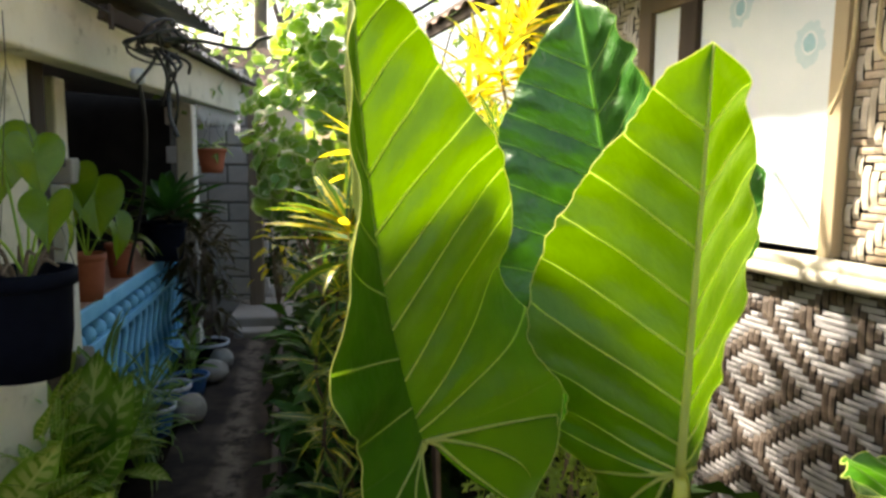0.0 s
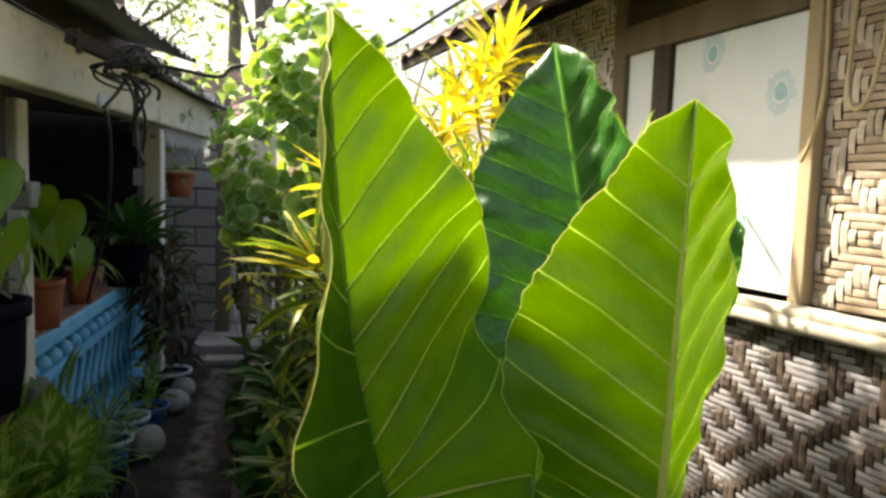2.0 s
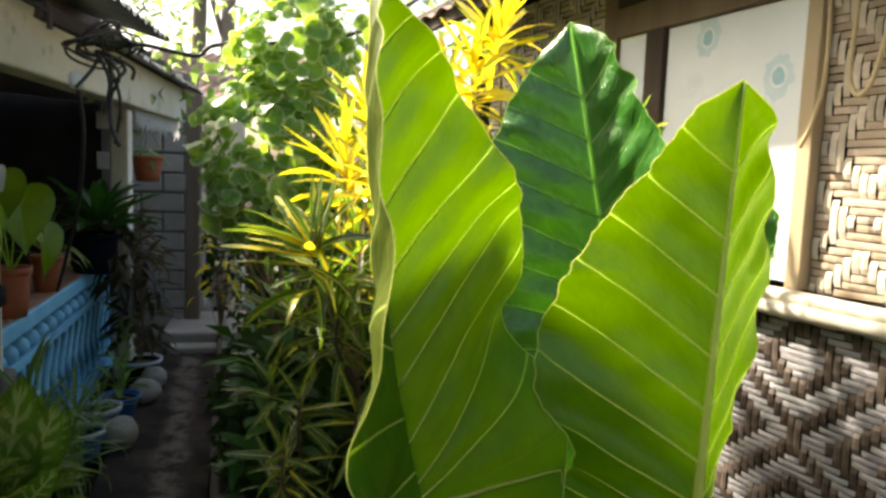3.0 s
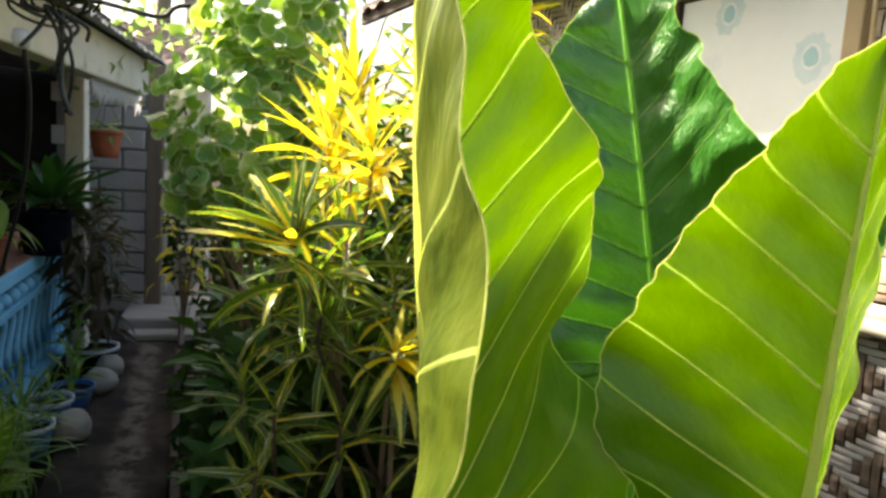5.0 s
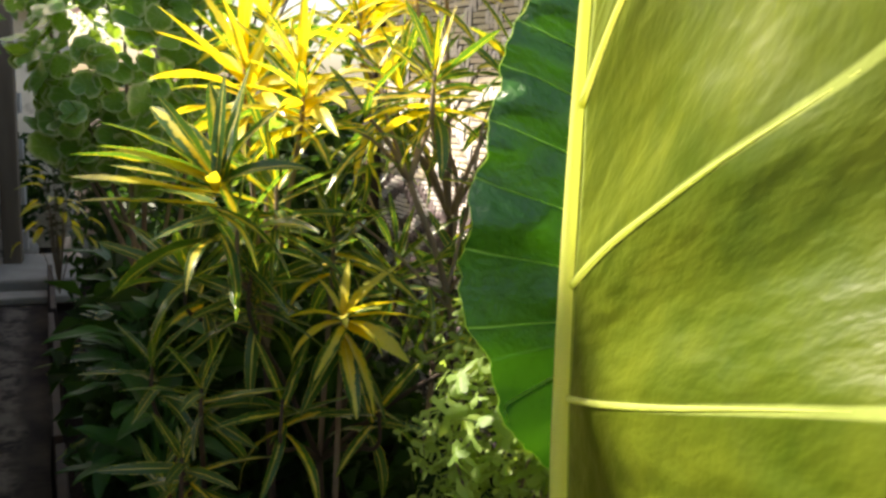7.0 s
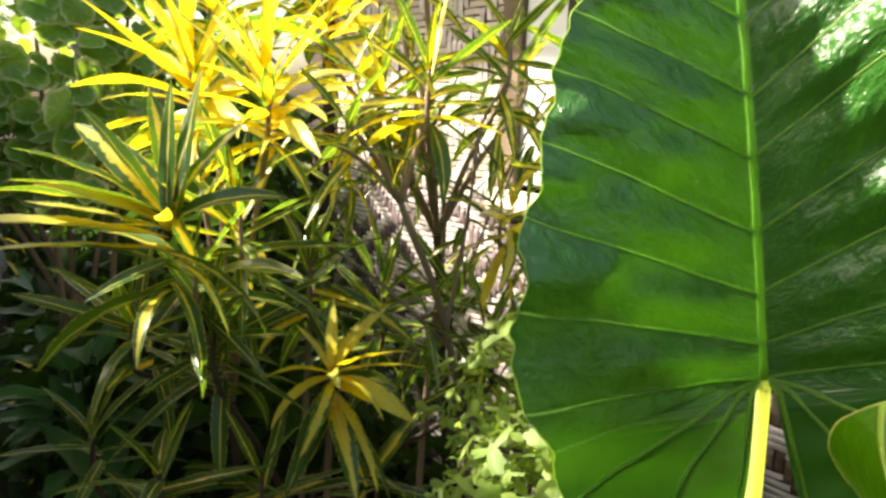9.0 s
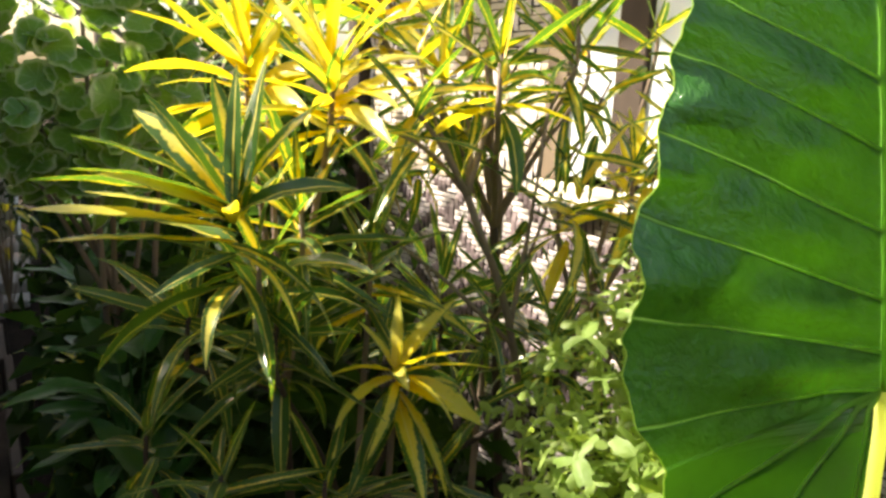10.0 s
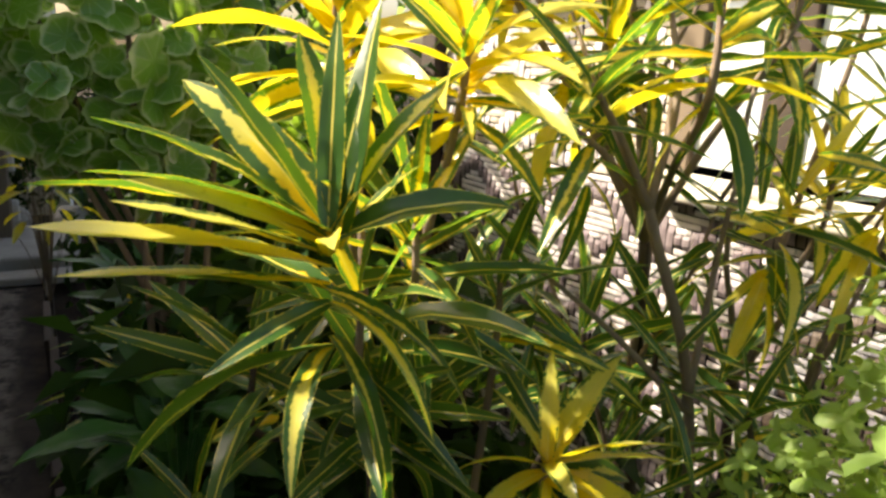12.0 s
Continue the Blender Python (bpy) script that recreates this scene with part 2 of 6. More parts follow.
M = dict(
    plaster=surface("old_white_plaster", [(0.3, (0.68, 0.65, 0.54)), (0.6, (0.84, 0.81, 0.71))], 3, 0.9, 40, stain=(5.5, 0.57, (0.36, 0.34, 0.25))),
    block=surface("hollow_block", [(0.3, (0.46, 0.43, 0.39)), (0.7, (0.58, 0.545, 0.50))], 8, 0.95, 120, 0.004, 0.8, vary=0.12),
    mortar=surface("mortar", [(0.3, (0.16, 0.15, 0.135)), (0.7, (0.24, 0.225, 0.205))], 8, 0.95, 90),
    slab=surface("pale_concrete", [(0.3, (0.26, 0.24, 0.20)), (0.7, (0.38, 0.35, 0.31))], 5, 0.9, 50, 0.005),
    # earth kept near-black so that shade between the leaves reads black
    earth=surface("shade_dark_earth", [(0.3, (0.010, 0.007, 0.005)), (0.7, (0.03, 0.021, 0.014))], 7, 1.0, 40, 0.02, 0.9, spec=0.1),
    blue=surface("blue_paint", [(0.3, (0.12, 0.48, 0.78)), (0.65, (0.26, 0.68, 0.92))], 7, 0.55, 60, 0.003, stain=(6, 0.62, (0.10, 0.16, 0.20))),
    # dark navy stands for the shade in the gaps of the balustrade
    navy=surface("gap_shade_navy", [(0.3, (0.008, 0.022, 0.045)), (0.7, (0.02, 0.06, 0.11))], 7, 0.8, 60, 0.003),
    ledge=surface("red_cement", [(0.3, (0.34, 0.16, 0.11)), (0.7, (0.48, 0.26, 0.19))], 6, 0.7, 60, 0.002),
    iron=surface("galvanised_sheet", [(0.3, (0.16, 0.17, 0.19)), (0.7, (0.30, 0.31, 0.33))], 4, 0.45, 30, 0.002, 0.3, 0.6, stain=(3, 0.6, (0.20, 0.12, 0.08))),
    rust=surface("rusty_sheet", [(0.3, (0.20, 0.12, 0.09)), (0.7, (0.36, 0.24, 0.19))], 3, 0.8, 40, 0.003),
    wood=surface("weathered_wood", [(0.3, (0.12, 0.085, 0.055)), (0.7, (0.25, 0.19, 0.13))], 6, 0.85, 60, 0.003, 0.6, stretch=(1, 1, 0.12)),
    darkwood=surface("dark_wood", [(0.3, (0.03, 0.02, 0.014)), (0.7, (0.075, 0.05, 0.034))], 6, 0.8, 60, 0.003, 0.6, stretch=(1, 1, 0.12)),
    palewood=surface("pale_wood", [(0.3, (0.36, 0.28, 0.17)), (0.7, (0.52, 0.42, 0.27))], 6, 0.75, 60, 0.002, 0.5, stretch=(1, 1, 0.12)),
    bamboo=surface("bamboo_pole", [(0.3, (0.50, 0.46, 0.36)), (0.7, (0.70, 0.66, 0.55))], 6, 0.5, 70, 0.002, 0.4),
    stripw=surface("whitened_bamboo_strip", [(0.3, (0.27, 0.26, 0.265)), (0.7, (0.43, 0.415, 0.425))], 10, 0.6, 90, 0.002, 0.5, vary=0.16),
    stripb=surface("brown_bamboo_strip", [(0.3, (0.045, 0.031, 0.023)), (0.7, (0.16, 0.118, 0.09))], 14, 0.65, 90, 0.002, 0.5, vary=0.35),
    stript=surface("tan_bamboo_strip", [(0.3, (0.48, 0.41, 0.31)), (0.7, (0.70, 0.62, 0.50))], 10, 0.6, 90, 0.002, 0.5, vary=0.2),
    # paler strip copy: the sun's glare on the far wall, put into colour
    stripp=surface("sun_paled_strip", [(0.3, (0.60, 0.54, 0.52)), (0.7, (0.76, 0.70, 0.68))], 10, 0.6, 90, 0.002, 0.5, vary=0.14),
    # mauve strip copy: the tint of shade on the far wall
    stripl=surface("shade_mauve_strip", [(0.3, (0.14, 0.105, 0.11)), (0.7, (0.30, 0.24, 0.25))], 10, 0.6, 90, 0.002, 0.5, vary=0.25),
    stripd=surface("dry_bamboo_strip", [(0.3, (0.34, 0.25, 0.17)), (0.7, (0.56, 0.46, 0.34))], 10, 0.65, 90, 0.002, 0.5, vary=0.25),
    panel=surface("painted_board", [(0.3, (0.68, 0.76, 0.80)), (0.7, (0.80, 0.85, 0.88))], 3, 0.5, 50, 0.001, 0.3, stain=(2.5, 0.66, (0.58, 0.66, 0.70))),
    shellblue=surface("pale_blue_motif", [(0.3, (0.48, 0.65, 0.71)), (0.7, (0.62, 0.75, 0.79))], 20, 0.5, 90, 0.001),
    shelldark=surface("blue_motif", [(0.3, (0.26, 0.50, 0.58)), (0.7, (0.38, 0.60, 0.66))], 20, 0.5, 90, 0.001),
    rope=surface("straw_rope", [(0.3, (0.50, 0.40, 0.22)), (0.7, (0.66, 0.55, 0.34))], 40, 0.9, 200, 0.002, 0.8),
    cable=surface("black_cable", [(0.3, (0.012, 0.012, 0.013)), (0.7, (0.035, 0.035, 0.037))], 12, 0.5, 90, 0.001),
    clay=surface("terracotta", [(0.3, (0.33, 0.085, 0.040)), (0.7, (0.46, 0.14, 0.065))], 9, 0.75, 80, 0.002),
    blackpot=surface("black_plastic", [(0.3, (0.004, 0.005, 0.010)), (0.7, (0.008, 0.010, 0.020))], 8, 0.75, 60, 0.001, spec=0.05),
    bluepot=surface("blue_plastic", [(0.3, (0.02, 0.10, 0.32)), (0.7, (0.04, 0.17, 0.45))], 8, 0.4, 60, 0.001),
    whiterim=surface("chalky_plastic", [(0.3, (0.55, 0.60, 0.68)), (0.7, (0.72, 0.76, 0.80))], 8, 0.5, 60, 0.001),
    stone=surface("river_stone", [(0.3, (0.27, 0.25, 0.22)), (0.7, (0.42, 0.40, 0.36))], 9, 0.85, 70, 0.004),
    bark=surface("grey_bark", [(0.3, (0.14, 0.10, 0.075)), (0.7, (0.30, 0.23, 0.17))], 14, 0.9, 120, 0.003, 0.8, stretch=(1, 1, 0.3)),
    farbark=surface("far_bark", [(0.3, (0.16, 0.13, 0.10)), (0.7, (0.34, 0.29, 0.23))], 3, 0.9, 20, 0.01, 0.8, stretch=(1, 1, 0.3)),
    # near-black colour holds the gloom inside the porch and the hut
    shade=surface("shade_black_surface", [(0.3, (0.009, 0.008, 0.007)), (0.7, (0.024, 0.021, 0.018))], 3, 0.9, 30, spec=0.2),
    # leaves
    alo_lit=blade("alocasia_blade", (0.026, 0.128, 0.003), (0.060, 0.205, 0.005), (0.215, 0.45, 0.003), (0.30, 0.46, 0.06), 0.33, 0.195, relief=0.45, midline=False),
    alo_pale=blade("pale_alocasia_underside", (0.040, 0.070, 0.003), (0.108, 0.134, 0.010), (0.20, 0.30, 0.008), (0.34, 0.41, 0.11), 0.36, 0.125, relief=0.32, groove=0.0, spec=0.6, soft=True),
    alo_deep=blade("mature_alocasia_blade", (0.020, 0.105, 0.014), (0.044, 0.175, 0.026), (0.08, 0.32, 0.012), (0.15, 0.36, 0.07), 0.25, 0.15, relief=1.5, groove=-0.6, spec=0.8),
    rib=leafy("leaf_rib", (0.60, 0.66, 0.22), (0.72, 0.78, 0.32), (0.85, 0.92, 0.35), 0.4, 0.65),
    rib_deep=leafy("green_leaf_rib", (0.24, 0.44, 0.09), (0.34, 0.55, 0.14), (0.60, 0.80, 0.2), 0.35, 0.6),
    cro_gold=croton_skin("golden_croton_leaf", 0.50, 0.75, 0.5),
    cro_mix=croton_skin("striped_croton_leaf", 0.02, 0.55, 0.42),
    cro_star=croton_skin("yellow_hearted_croton_leaf", 0.64, 0.30, 0.5),
    cro_dark=croton_skin("green_croton_leaf", -0.34, 0.45, 0.24),
    round_leaf=round_skin("round_variegated_leaf", (0.030, 0.135, 0.035), (0.125, 0.30, 0.070), (0.46, 0.72, 0.06), (0.58, 0.66, 0.36)),
    broad=leafy("broad_dark_leaf", (0.009, 0.050, 0.010), (0.030, 0.115, 0.020), (0.06, 0.22, 0.02), 0.38, 0.22, 14, spec=0.32),
    lime=leafy("lime_lobed_leaf", (0.12, 0.22, 0.045), (0.32, 0.43, 0.12), (0.44, 0.60, 0.09), 0.5, 0.45, 14),
    heart=round_skin("heart_leaf", (0.030, 0.115, 0.004), (0.115, 0.25, 0.007), (0.42, 0.55, 0.02), (0.15, 0.27, 0.02)),
    dief=ribbed_skin("mottled_upright_leaf", (0.022, 0.105, 0.012), (0.10, 0.24, 0.028), (0.26, 0.50, 0.03), (0.46, 0.58, 0.18), 0.35, 46.0, 0.5),
    grassy=leafy("pale_striped_leaf", (0.03, 0.11, 0.02), (0.10, 0.22, 0.05), (0.25, 0.45, 0.08), 0.45, 0.35, 14, stripe=(0.002, (0.42, 0.50, 0.26), 0.004)),
    varieg=ribbed_skin("blotched_leaf", (0.05, 0.17, 0.015), (0.17, 0.32, 0.03), (0.38, 0.58, 0.05), (0.56, 0.62, 0.17), 0.38, 40.0, 1.0),
    wine=leafy("wine_dark_leaf", (0.012, 0.014, 0.007), (0.045, 0.036, 0.016), (0.16, 0.12, 0.03), 0.4, 0.3, 10),
    far_leaf=leafy("far_tree_leaf", (0.05, 0.12, 0.025), (0.14, 0.26, 0.06), (0.34, 0.50, 0.12), 0.5, 0.45, 3, island=True),
)


# ---- mesh helpers ----
class Shape:
    def __init__(self):
        self.v, self.f, self.uv = [], [], None

    def add(self, verts, faces):
        n = len(self.v)
        self.v += [tuple(p) for p in verts]
        self.f += [tuple(i + n for i in f) for f in faces]
        return self

    def box(self, size, at=(0, 0, 0), turn=None, bevel=0.0):
        x, y, z = (s / 2 for s in size)
        b = min(bevel, x * 0.9, y * 0.9, z * 0.9)
        m = (turn or Matrix()).to_4x4()
        if b <= 0:
            pts = [(i * x, j * y, k * z) for k in (-1, 1) for j in (-1, 1) for i in (-1, 1)]
            faces = [(0, 2, 3, 1), (4, 5, 7, 6), (0, 1, 5, 4), (2, 6, 7, 3), (0, 4, 6, 2), (1, 3, 7, 5)]
            return self.add([Vector(at) + m @ Vector(p) for p in pts], faces)
        bm = bmesh.new()
        bmesh.ops.create_cube(bm, size=1)
        for v in bm.verts:
            v.co = Vector((v.co.x * 2 * x, v.co.y * 2 * y, v.co.z * 2 * z))
        bmesh.ops.bevel(bm, geom=bm.edges[:], offset=b, segments=2, profile=0.5, affect="EDGES")
        bm.verts.index_update()
        self.add([Vector(at) + m @ v.co for v in bm.verts], [[v.index for v in f.verts] for f in bm.faces])
        bm.free()
        return self

    def tube(self, pts, radii, seg=8, close=True):
        pts = [Vector(p) for p in pts]
        if not hasattr(radii, "__len__"):
            radii = [radii] * len(pts)
        side, rings = None, []
        for i, p in enumerate(pts):
            d = (pts[min(i + 1, len(pts) - 1)] - pts[max(i - 1, 0)]).normalized()
            if side is None:
                side = d.orthogonal().normalized()
            side = (side - d * side.dot(d)).normalized()
            up = d.cross(side)
            rings.append([p + radii[i] * (math.cos(a) * side + math.sin(a) * up) for a in (2 * math.pi * k / seg for k in range(seg))])
        faces = [(i * seg + k, i * seg + (k + 1) % seg, (i + 1) * seg + (k + 1) % seg, (i + 1) * seg + k) for i in range(len(pts) - 1) for k in range(seg)]
        if close:
            faces += [tuple(reversed(range(seg))), tuple((len(pts) - 1) * seg + k for k in range(seg))]
        return self.add([p for r in rings for p in r], faces)

    def lathe(self, profile, at=(0, 0, 0), seg=24):
        verts = [(at[0] + r * math.cos(2 * math.pi * k / seg), at[1] + r * math.sin(2 * math.pi * k / seg), at[2] + z) for r, z in profile for k in range(seg)]
        faces = [(i * seg + k, i * seg + (k + 1) % seg, (i + 1) * seg + (k + 1) % seg, (i + 1) * seg + k) for i in range(len(profile) - 1) for k in range(seg)]
        return self.add(verts, faces)

    def sheet(self, fn, nu, nv):
        verts = [fn(i / nu, j / nv) for i in range(nu + 1) for j in range(nv + 1)]
        w = nv + 1
        if not self.v:
            self.uv = [(i / nu, j / nv) for i in range(nu + 1) for j in range(nv + 1)]
        return self.add(verts, [(i * w + j, (i + 1) * w + j, (i + 1) * w + j + 1, i * w + j + 1) for i in range(nu) for j in range(nv)])

    def mesh(self, name, material, smooth=False):
        me = bpy.data.meshes.new(name)
        me.from_pydata([tuple(v) for v in self.v], [], self.f)
        me.materials.append(material)
        if self.uv and len(self.uv) == len(self.v):
            idx = np.empty(len(me.loops), dtype=np.int32)
            me.loops.foreach_get("vertex_index", idx)
            me.uv_layers.new(name="leaf").data.foreach_set("uv", np.array(self.uv, dtype=np.float32)[idx].ravel())
        if smooth:
            me.polygons.foreach_set("use_smooth", [True] * len(me.polygons))
        me.update()
        return me


def part(name, shape, material, parent=None, label="", smooth=False):
    """One mesh object, under a thing or a part. shape: a Shape, or a mesh to share."""
    ob = new(name, shape if isinstance(shape, bpy.types.Mesh) else shape.mesh(name, material, smooth))
    ob.parent = parent
    return tagged(ob, label)


def thing(name, at, label, category, group="", kind=""):
    ob = new(name)
    ob.location = at
    ob.empty_display_size = 0.05
    return tagged(ob, label, category, group, kind)


def structure(name, shape, material, label, category, smooth=False):
    return tagged(part(name, shape, material, None, "", smooth), label, category, "", "structure")


def curve(pts, n=12):
    """A smooth line through some points (Catmull-Rom)."""
    p = [Vector(q) for q in pts]
    p = [2 * p[0] - p[1]] + p + [2 * p[-1] - p[-2]]
    out = []
    for i in range(1, len(p) - 2):
        for k in range(n):
            s = k / n
            out.append(0.5 * (2 * p[i] + (p[i + 1] - p[i - 1]) * s + (2 * p[i - 1] - 5 * p[i] + 4 * p[i + 1] - p[i + 2]) * s * s + (3 * p[i] - p[i - 1] - 3 * p[i + 1] + p[i + 2]) * s**3))
    return out + [p[-2]]


def fill(shape_list, name, material, parent):
    """Many small pieces joined into one part that nobody could count."""
    s = Shape()
    for q in shape_list:
        s.add(q.v, q.f)
    if all(q.uv for q in shape_list):
        s.uv = [c for q in shape_list for c in q.uv]
    return tagged(part(name, s, material, parent), "", "", "", "stuff")


# ---- ground, path ----
def path_x(y):
    """The middle of the footpath at y."""
    return -1.185 - 0.231 * (y - 3.33)


def worn_path():
    """Damp dark concrete, rubbed pale along the line where people walk."""
    m, t, bsdf, _ = shader("worn_concrete")
    co = t.nodes.new("ShaderNodeTexCoord").outputs["Object"]
    sep = t.nodes.new("ShaderNodeSeparateXYZ")
    t.links.new(co, sep.inputs[0])
    coarse, grain, patch = noise_of(t, 3.2, co, 5, 0.65), noise_of(t, 45, co, 6, 0.7), noise_of(t, 7.5, co, 5, 0.7)
    col = ramp(t, coarse, [(0.40, (0.014, 0.010, 0.008)), (0.66, (0.075, 0.056, 0.042))])
    off = maths(t, "ADD", sep.outputs[0], maths(t, "MULTIPLY_ADD", sep.outputs[1], 0.231, 0.345))
    off = maths(t, "ABSOLUTE", maths(t, "MULTIPLY_ADD", coarse, 0.20, maths(t, "ADD", off, -0.10)))
    rub = maths(t, "MULTIPLY", band(t, off, 0.12, 0.03), band(t, patch, 0.40, 0.58))
    col = blend(t, rub, col, (0.20, 0.165, 0.13))
    t.links.new(blend(t, maths(t, "MULTIPLY", grain, 0.4), col, (0.02, 0.015, 0.012)), bsdf.inputs["Base Color"])
    bsdf.inputs["Roughness"].default_value, bsdf.inputs["Specular IOR Level"].default_value = 0.85, 0.25
    bump(t, bsdf, maths(t, "MULTIPLY_ADD", patch, 0.8, grain), 0.6, 0.006)
    return m


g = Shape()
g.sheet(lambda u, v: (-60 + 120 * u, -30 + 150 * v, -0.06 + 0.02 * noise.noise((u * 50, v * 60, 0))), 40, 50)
structure("ground", g, M["earth"], "bare garden earth darkened for the shade between leaves", "ground", True)
p = Shape()
p.sheet(lambda u, v: (path_x(-1.5 + 8 * v) + (u - 0.5) * 0.56 + 0.02 * noise.noise((v * 9, u, 2)), -1.5 + 8 * v, 0.004 * noise.noise((u * 6, v * 40, 5))), 10, 80)
path = structure("path", p, worn_path(), "narrow damp stained concrete footpath", "path", True)
slab_turn = pose(0, 0, 0, 0, 0, 9)
structure("step_slab", Shape().box((0.68, 0.95, 0.13), (-1.76, 6.62, 0.070), slab_turn, 0.02), M["slab"], "pale raised concrete slab at the path's end", "slab")
structure("step_slab_edge", Shape().box((0.60, 0.2, 0.06), (-1.62, 6.03, 0.03), slab_turn, 0.015), M["slab"], "low pale concrete step", "step")
# a dark plank edging along the planted side of the path
ed = Shape()
for k in range(9):
    y = 1.2 + 0.6 * k
    ed.box((0.035, 0.58, 0.26 + 0.03 * (k % 3)), (path_x(y) + 0.30 + 0.012 * (k % 2), y, 0.06), pose(0, 0, 0, 0, 2 * (k % 3) - 2, 13.0), 0.006)
structure("path_edging", ed, M["darkwood"], "dark rotting plank edging beside the path", "edging")


# ---- the woven hut: its wall runs along HD, with z up and HN pointing out to the garden ----
HO, HD, HN = Vector((0.951, 1.836, 0)), Vector((-0.337, 0.9415, 0)), Vector((-0.9415, -0.337, 0))
HT = Matrix((HD, HN, (0, 0, 1))).transposed()


def hut(s, z, out=0.0):
    return HO + HD * s + HN * out + Vector((0, 0, z))


def hut_box(shape, s0, s1, z0, z1, o0, o1, bevel=0.004):
    return shape.box((s1 - s0, o1 - o0, z1 - z0), hut((s0 + s1) / 2, (z0 + z1) / 2, (o0 + o1) / 2), HT, bevel)


SILL, HEAD = 1.315, 2.06
S_NEAR, S_FAR = -2.6, 1.75
# near-black core puts shade into the gaps behind the strips
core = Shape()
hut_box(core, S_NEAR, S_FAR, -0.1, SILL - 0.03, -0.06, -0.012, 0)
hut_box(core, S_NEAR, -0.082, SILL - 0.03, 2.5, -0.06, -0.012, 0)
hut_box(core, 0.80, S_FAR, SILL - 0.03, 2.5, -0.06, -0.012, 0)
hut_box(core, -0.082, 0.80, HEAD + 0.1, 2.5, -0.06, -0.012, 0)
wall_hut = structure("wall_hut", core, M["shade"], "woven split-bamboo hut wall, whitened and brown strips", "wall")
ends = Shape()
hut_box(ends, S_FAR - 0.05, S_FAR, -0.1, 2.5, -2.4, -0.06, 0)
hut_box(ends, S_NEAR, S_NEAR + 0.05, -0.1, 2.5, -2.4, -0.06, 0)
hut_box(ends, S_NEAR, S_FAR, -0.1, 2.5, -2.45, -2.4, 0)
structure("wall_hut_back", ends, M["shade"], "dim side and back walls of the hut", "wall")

# window: two painted boards, posts, lintel, sill pole
win = tagged(thing("window_1", hut(0.35, SILL, 0), "hut window shut with white painted boards", "window"), kind="structure")
win.location = (0, 0, 0)
part("board", hut_box(Shape(), -0.030, 0.478, SILL + 0.015, HEAD, -0.01, 0.010, 0.003), M["panel"], win, "white board with pale blue shell motifs")
part("board", hut_box(Shape(), 0.572, 0.722, SILL + 0.015, HEAD + 0.01, -0.01, 0.008, 0.003), M["panel"], win)
part("post", hut_box(Shape(), 0.482, 0.568, SILL, HEAD + 0.03, -0.03, 0.026), M["darkwood"], win)
part("post", hut_box(Shape(), -0.080, -0.036, SILL, 2.32, -0.03, 0.026), M["palewood"], win, "pale squared timber post")
part("post", hut_box(Shape(), 0.726, 0.800, SILL, 2.32, -0.03, 0.024), M["wood"], win)
part("lintel", hut_box(Shape(), -0.032, 0.722, HEAD + 0.005, HEAD + 0.105, -0.03, 0.028), M["wood"], win)
part("lintel", hut_box(Shape(), -0.034, 0.722, HEAD + 0.11, HEAD + 0.24, -0.03, 0.020), M["darkwood"], win)


def shell(s, z, r):
    """A shell painted on the board: a ragged pale ring and a dark drop within it."""
    def ring(r0, r1, lift, wob, seed):
        sh = Shape()
        def fn(u, v):
            a = 2 * math.pi * u
            rr = (r0 + (r1 - r0) * v) * (1 + (wob * noise.noise((math.cos(a) * 3 + seed, math.sin(a) * 3, z * 9)) if v > 0.5 else 0))
            return hut(s + rr * math.cos(a) * 0.92, z + rr * math.sin(a) * 1.1, 0.0115 + lift)
        return sh.sheet(fn, 32, 2)
    part("motif", ring(r * 0.55, r, 0, 0.35, 1), M["shellblue"], win)
    part("motif", ring(0.001, r * 0.42, 0.0005, 0.2, 4), M["shelldark"], win)


shell(0.047, 1.865, 0.052)
shell(0.307, 2.004, 0.050)
shell(0.16, 1.52, 0.045)

pole = Shape()
for k in range(2):
    pole.tube([hut(-2.6 + 0.213 * i, SILL - 0.022 - 0.030 * k + 0.006 * noise.noise((i * 0.7, k, 0)), 0.022 + 0.012 * k) for i in range(17)], [0.019 + 0.003 * (i % 3 == 0) for i in range(17)], 10)
structure("sill_pole", pole, M["bamboo"], "pale split bamboo poles lashed along the window sill", "pole", True)
corner = Shape()
hut_box(corner, S_FAR - 0.02, S_FAR + 0.06, -0.1, 2.45, -0.05, 0.035)
structure("corner_post", corner, M["darkwood"], "dark timber corner post of the hut", "post")

# roof of the hut with its eaves
rf = Shape()
rf.sheet(lambda u, v: hut(S_NEAR - 0.3 + (S_FAR - S_NEAR + 0.75) * u, 2.235 + 1.15 * v + 0.010 * math.sin(u * 190), 0.42 - 2.4 * v), 330, 2)
roof_hut = structure("roof_hut", rf, M["rust"], "old corrugated iron roof over the woven hut", "roof", True)
raf = Shape()
hut_box(raf, S_NEAR - 0.3, S_FAR + 0.44, 2.19, 2.28, 0.365, 0.39)
structure("fascia_hut", raf, M["darkwood"], "dark timber fascia board under the hut's eave", "trim")
for k in range(8):
    a, b = hut(S_NEAR + 0.1 + 0.6 * k, 2.225, 0.38), hut(S_NEAR + 0.1 + 0.6 * k, 3.2, -1.85)
    structure("rafter", Shape().tube([a, b], 0.03, 6), M["darkwood"], "dark pole rafter under the hut's roof", "rafter")


# ---- left house: porch with a blue balustrade ----
FD = Vector((-0.197, 0.98, 0)).normalized()
FN = Vector((FD.y, -FD.x, 0))
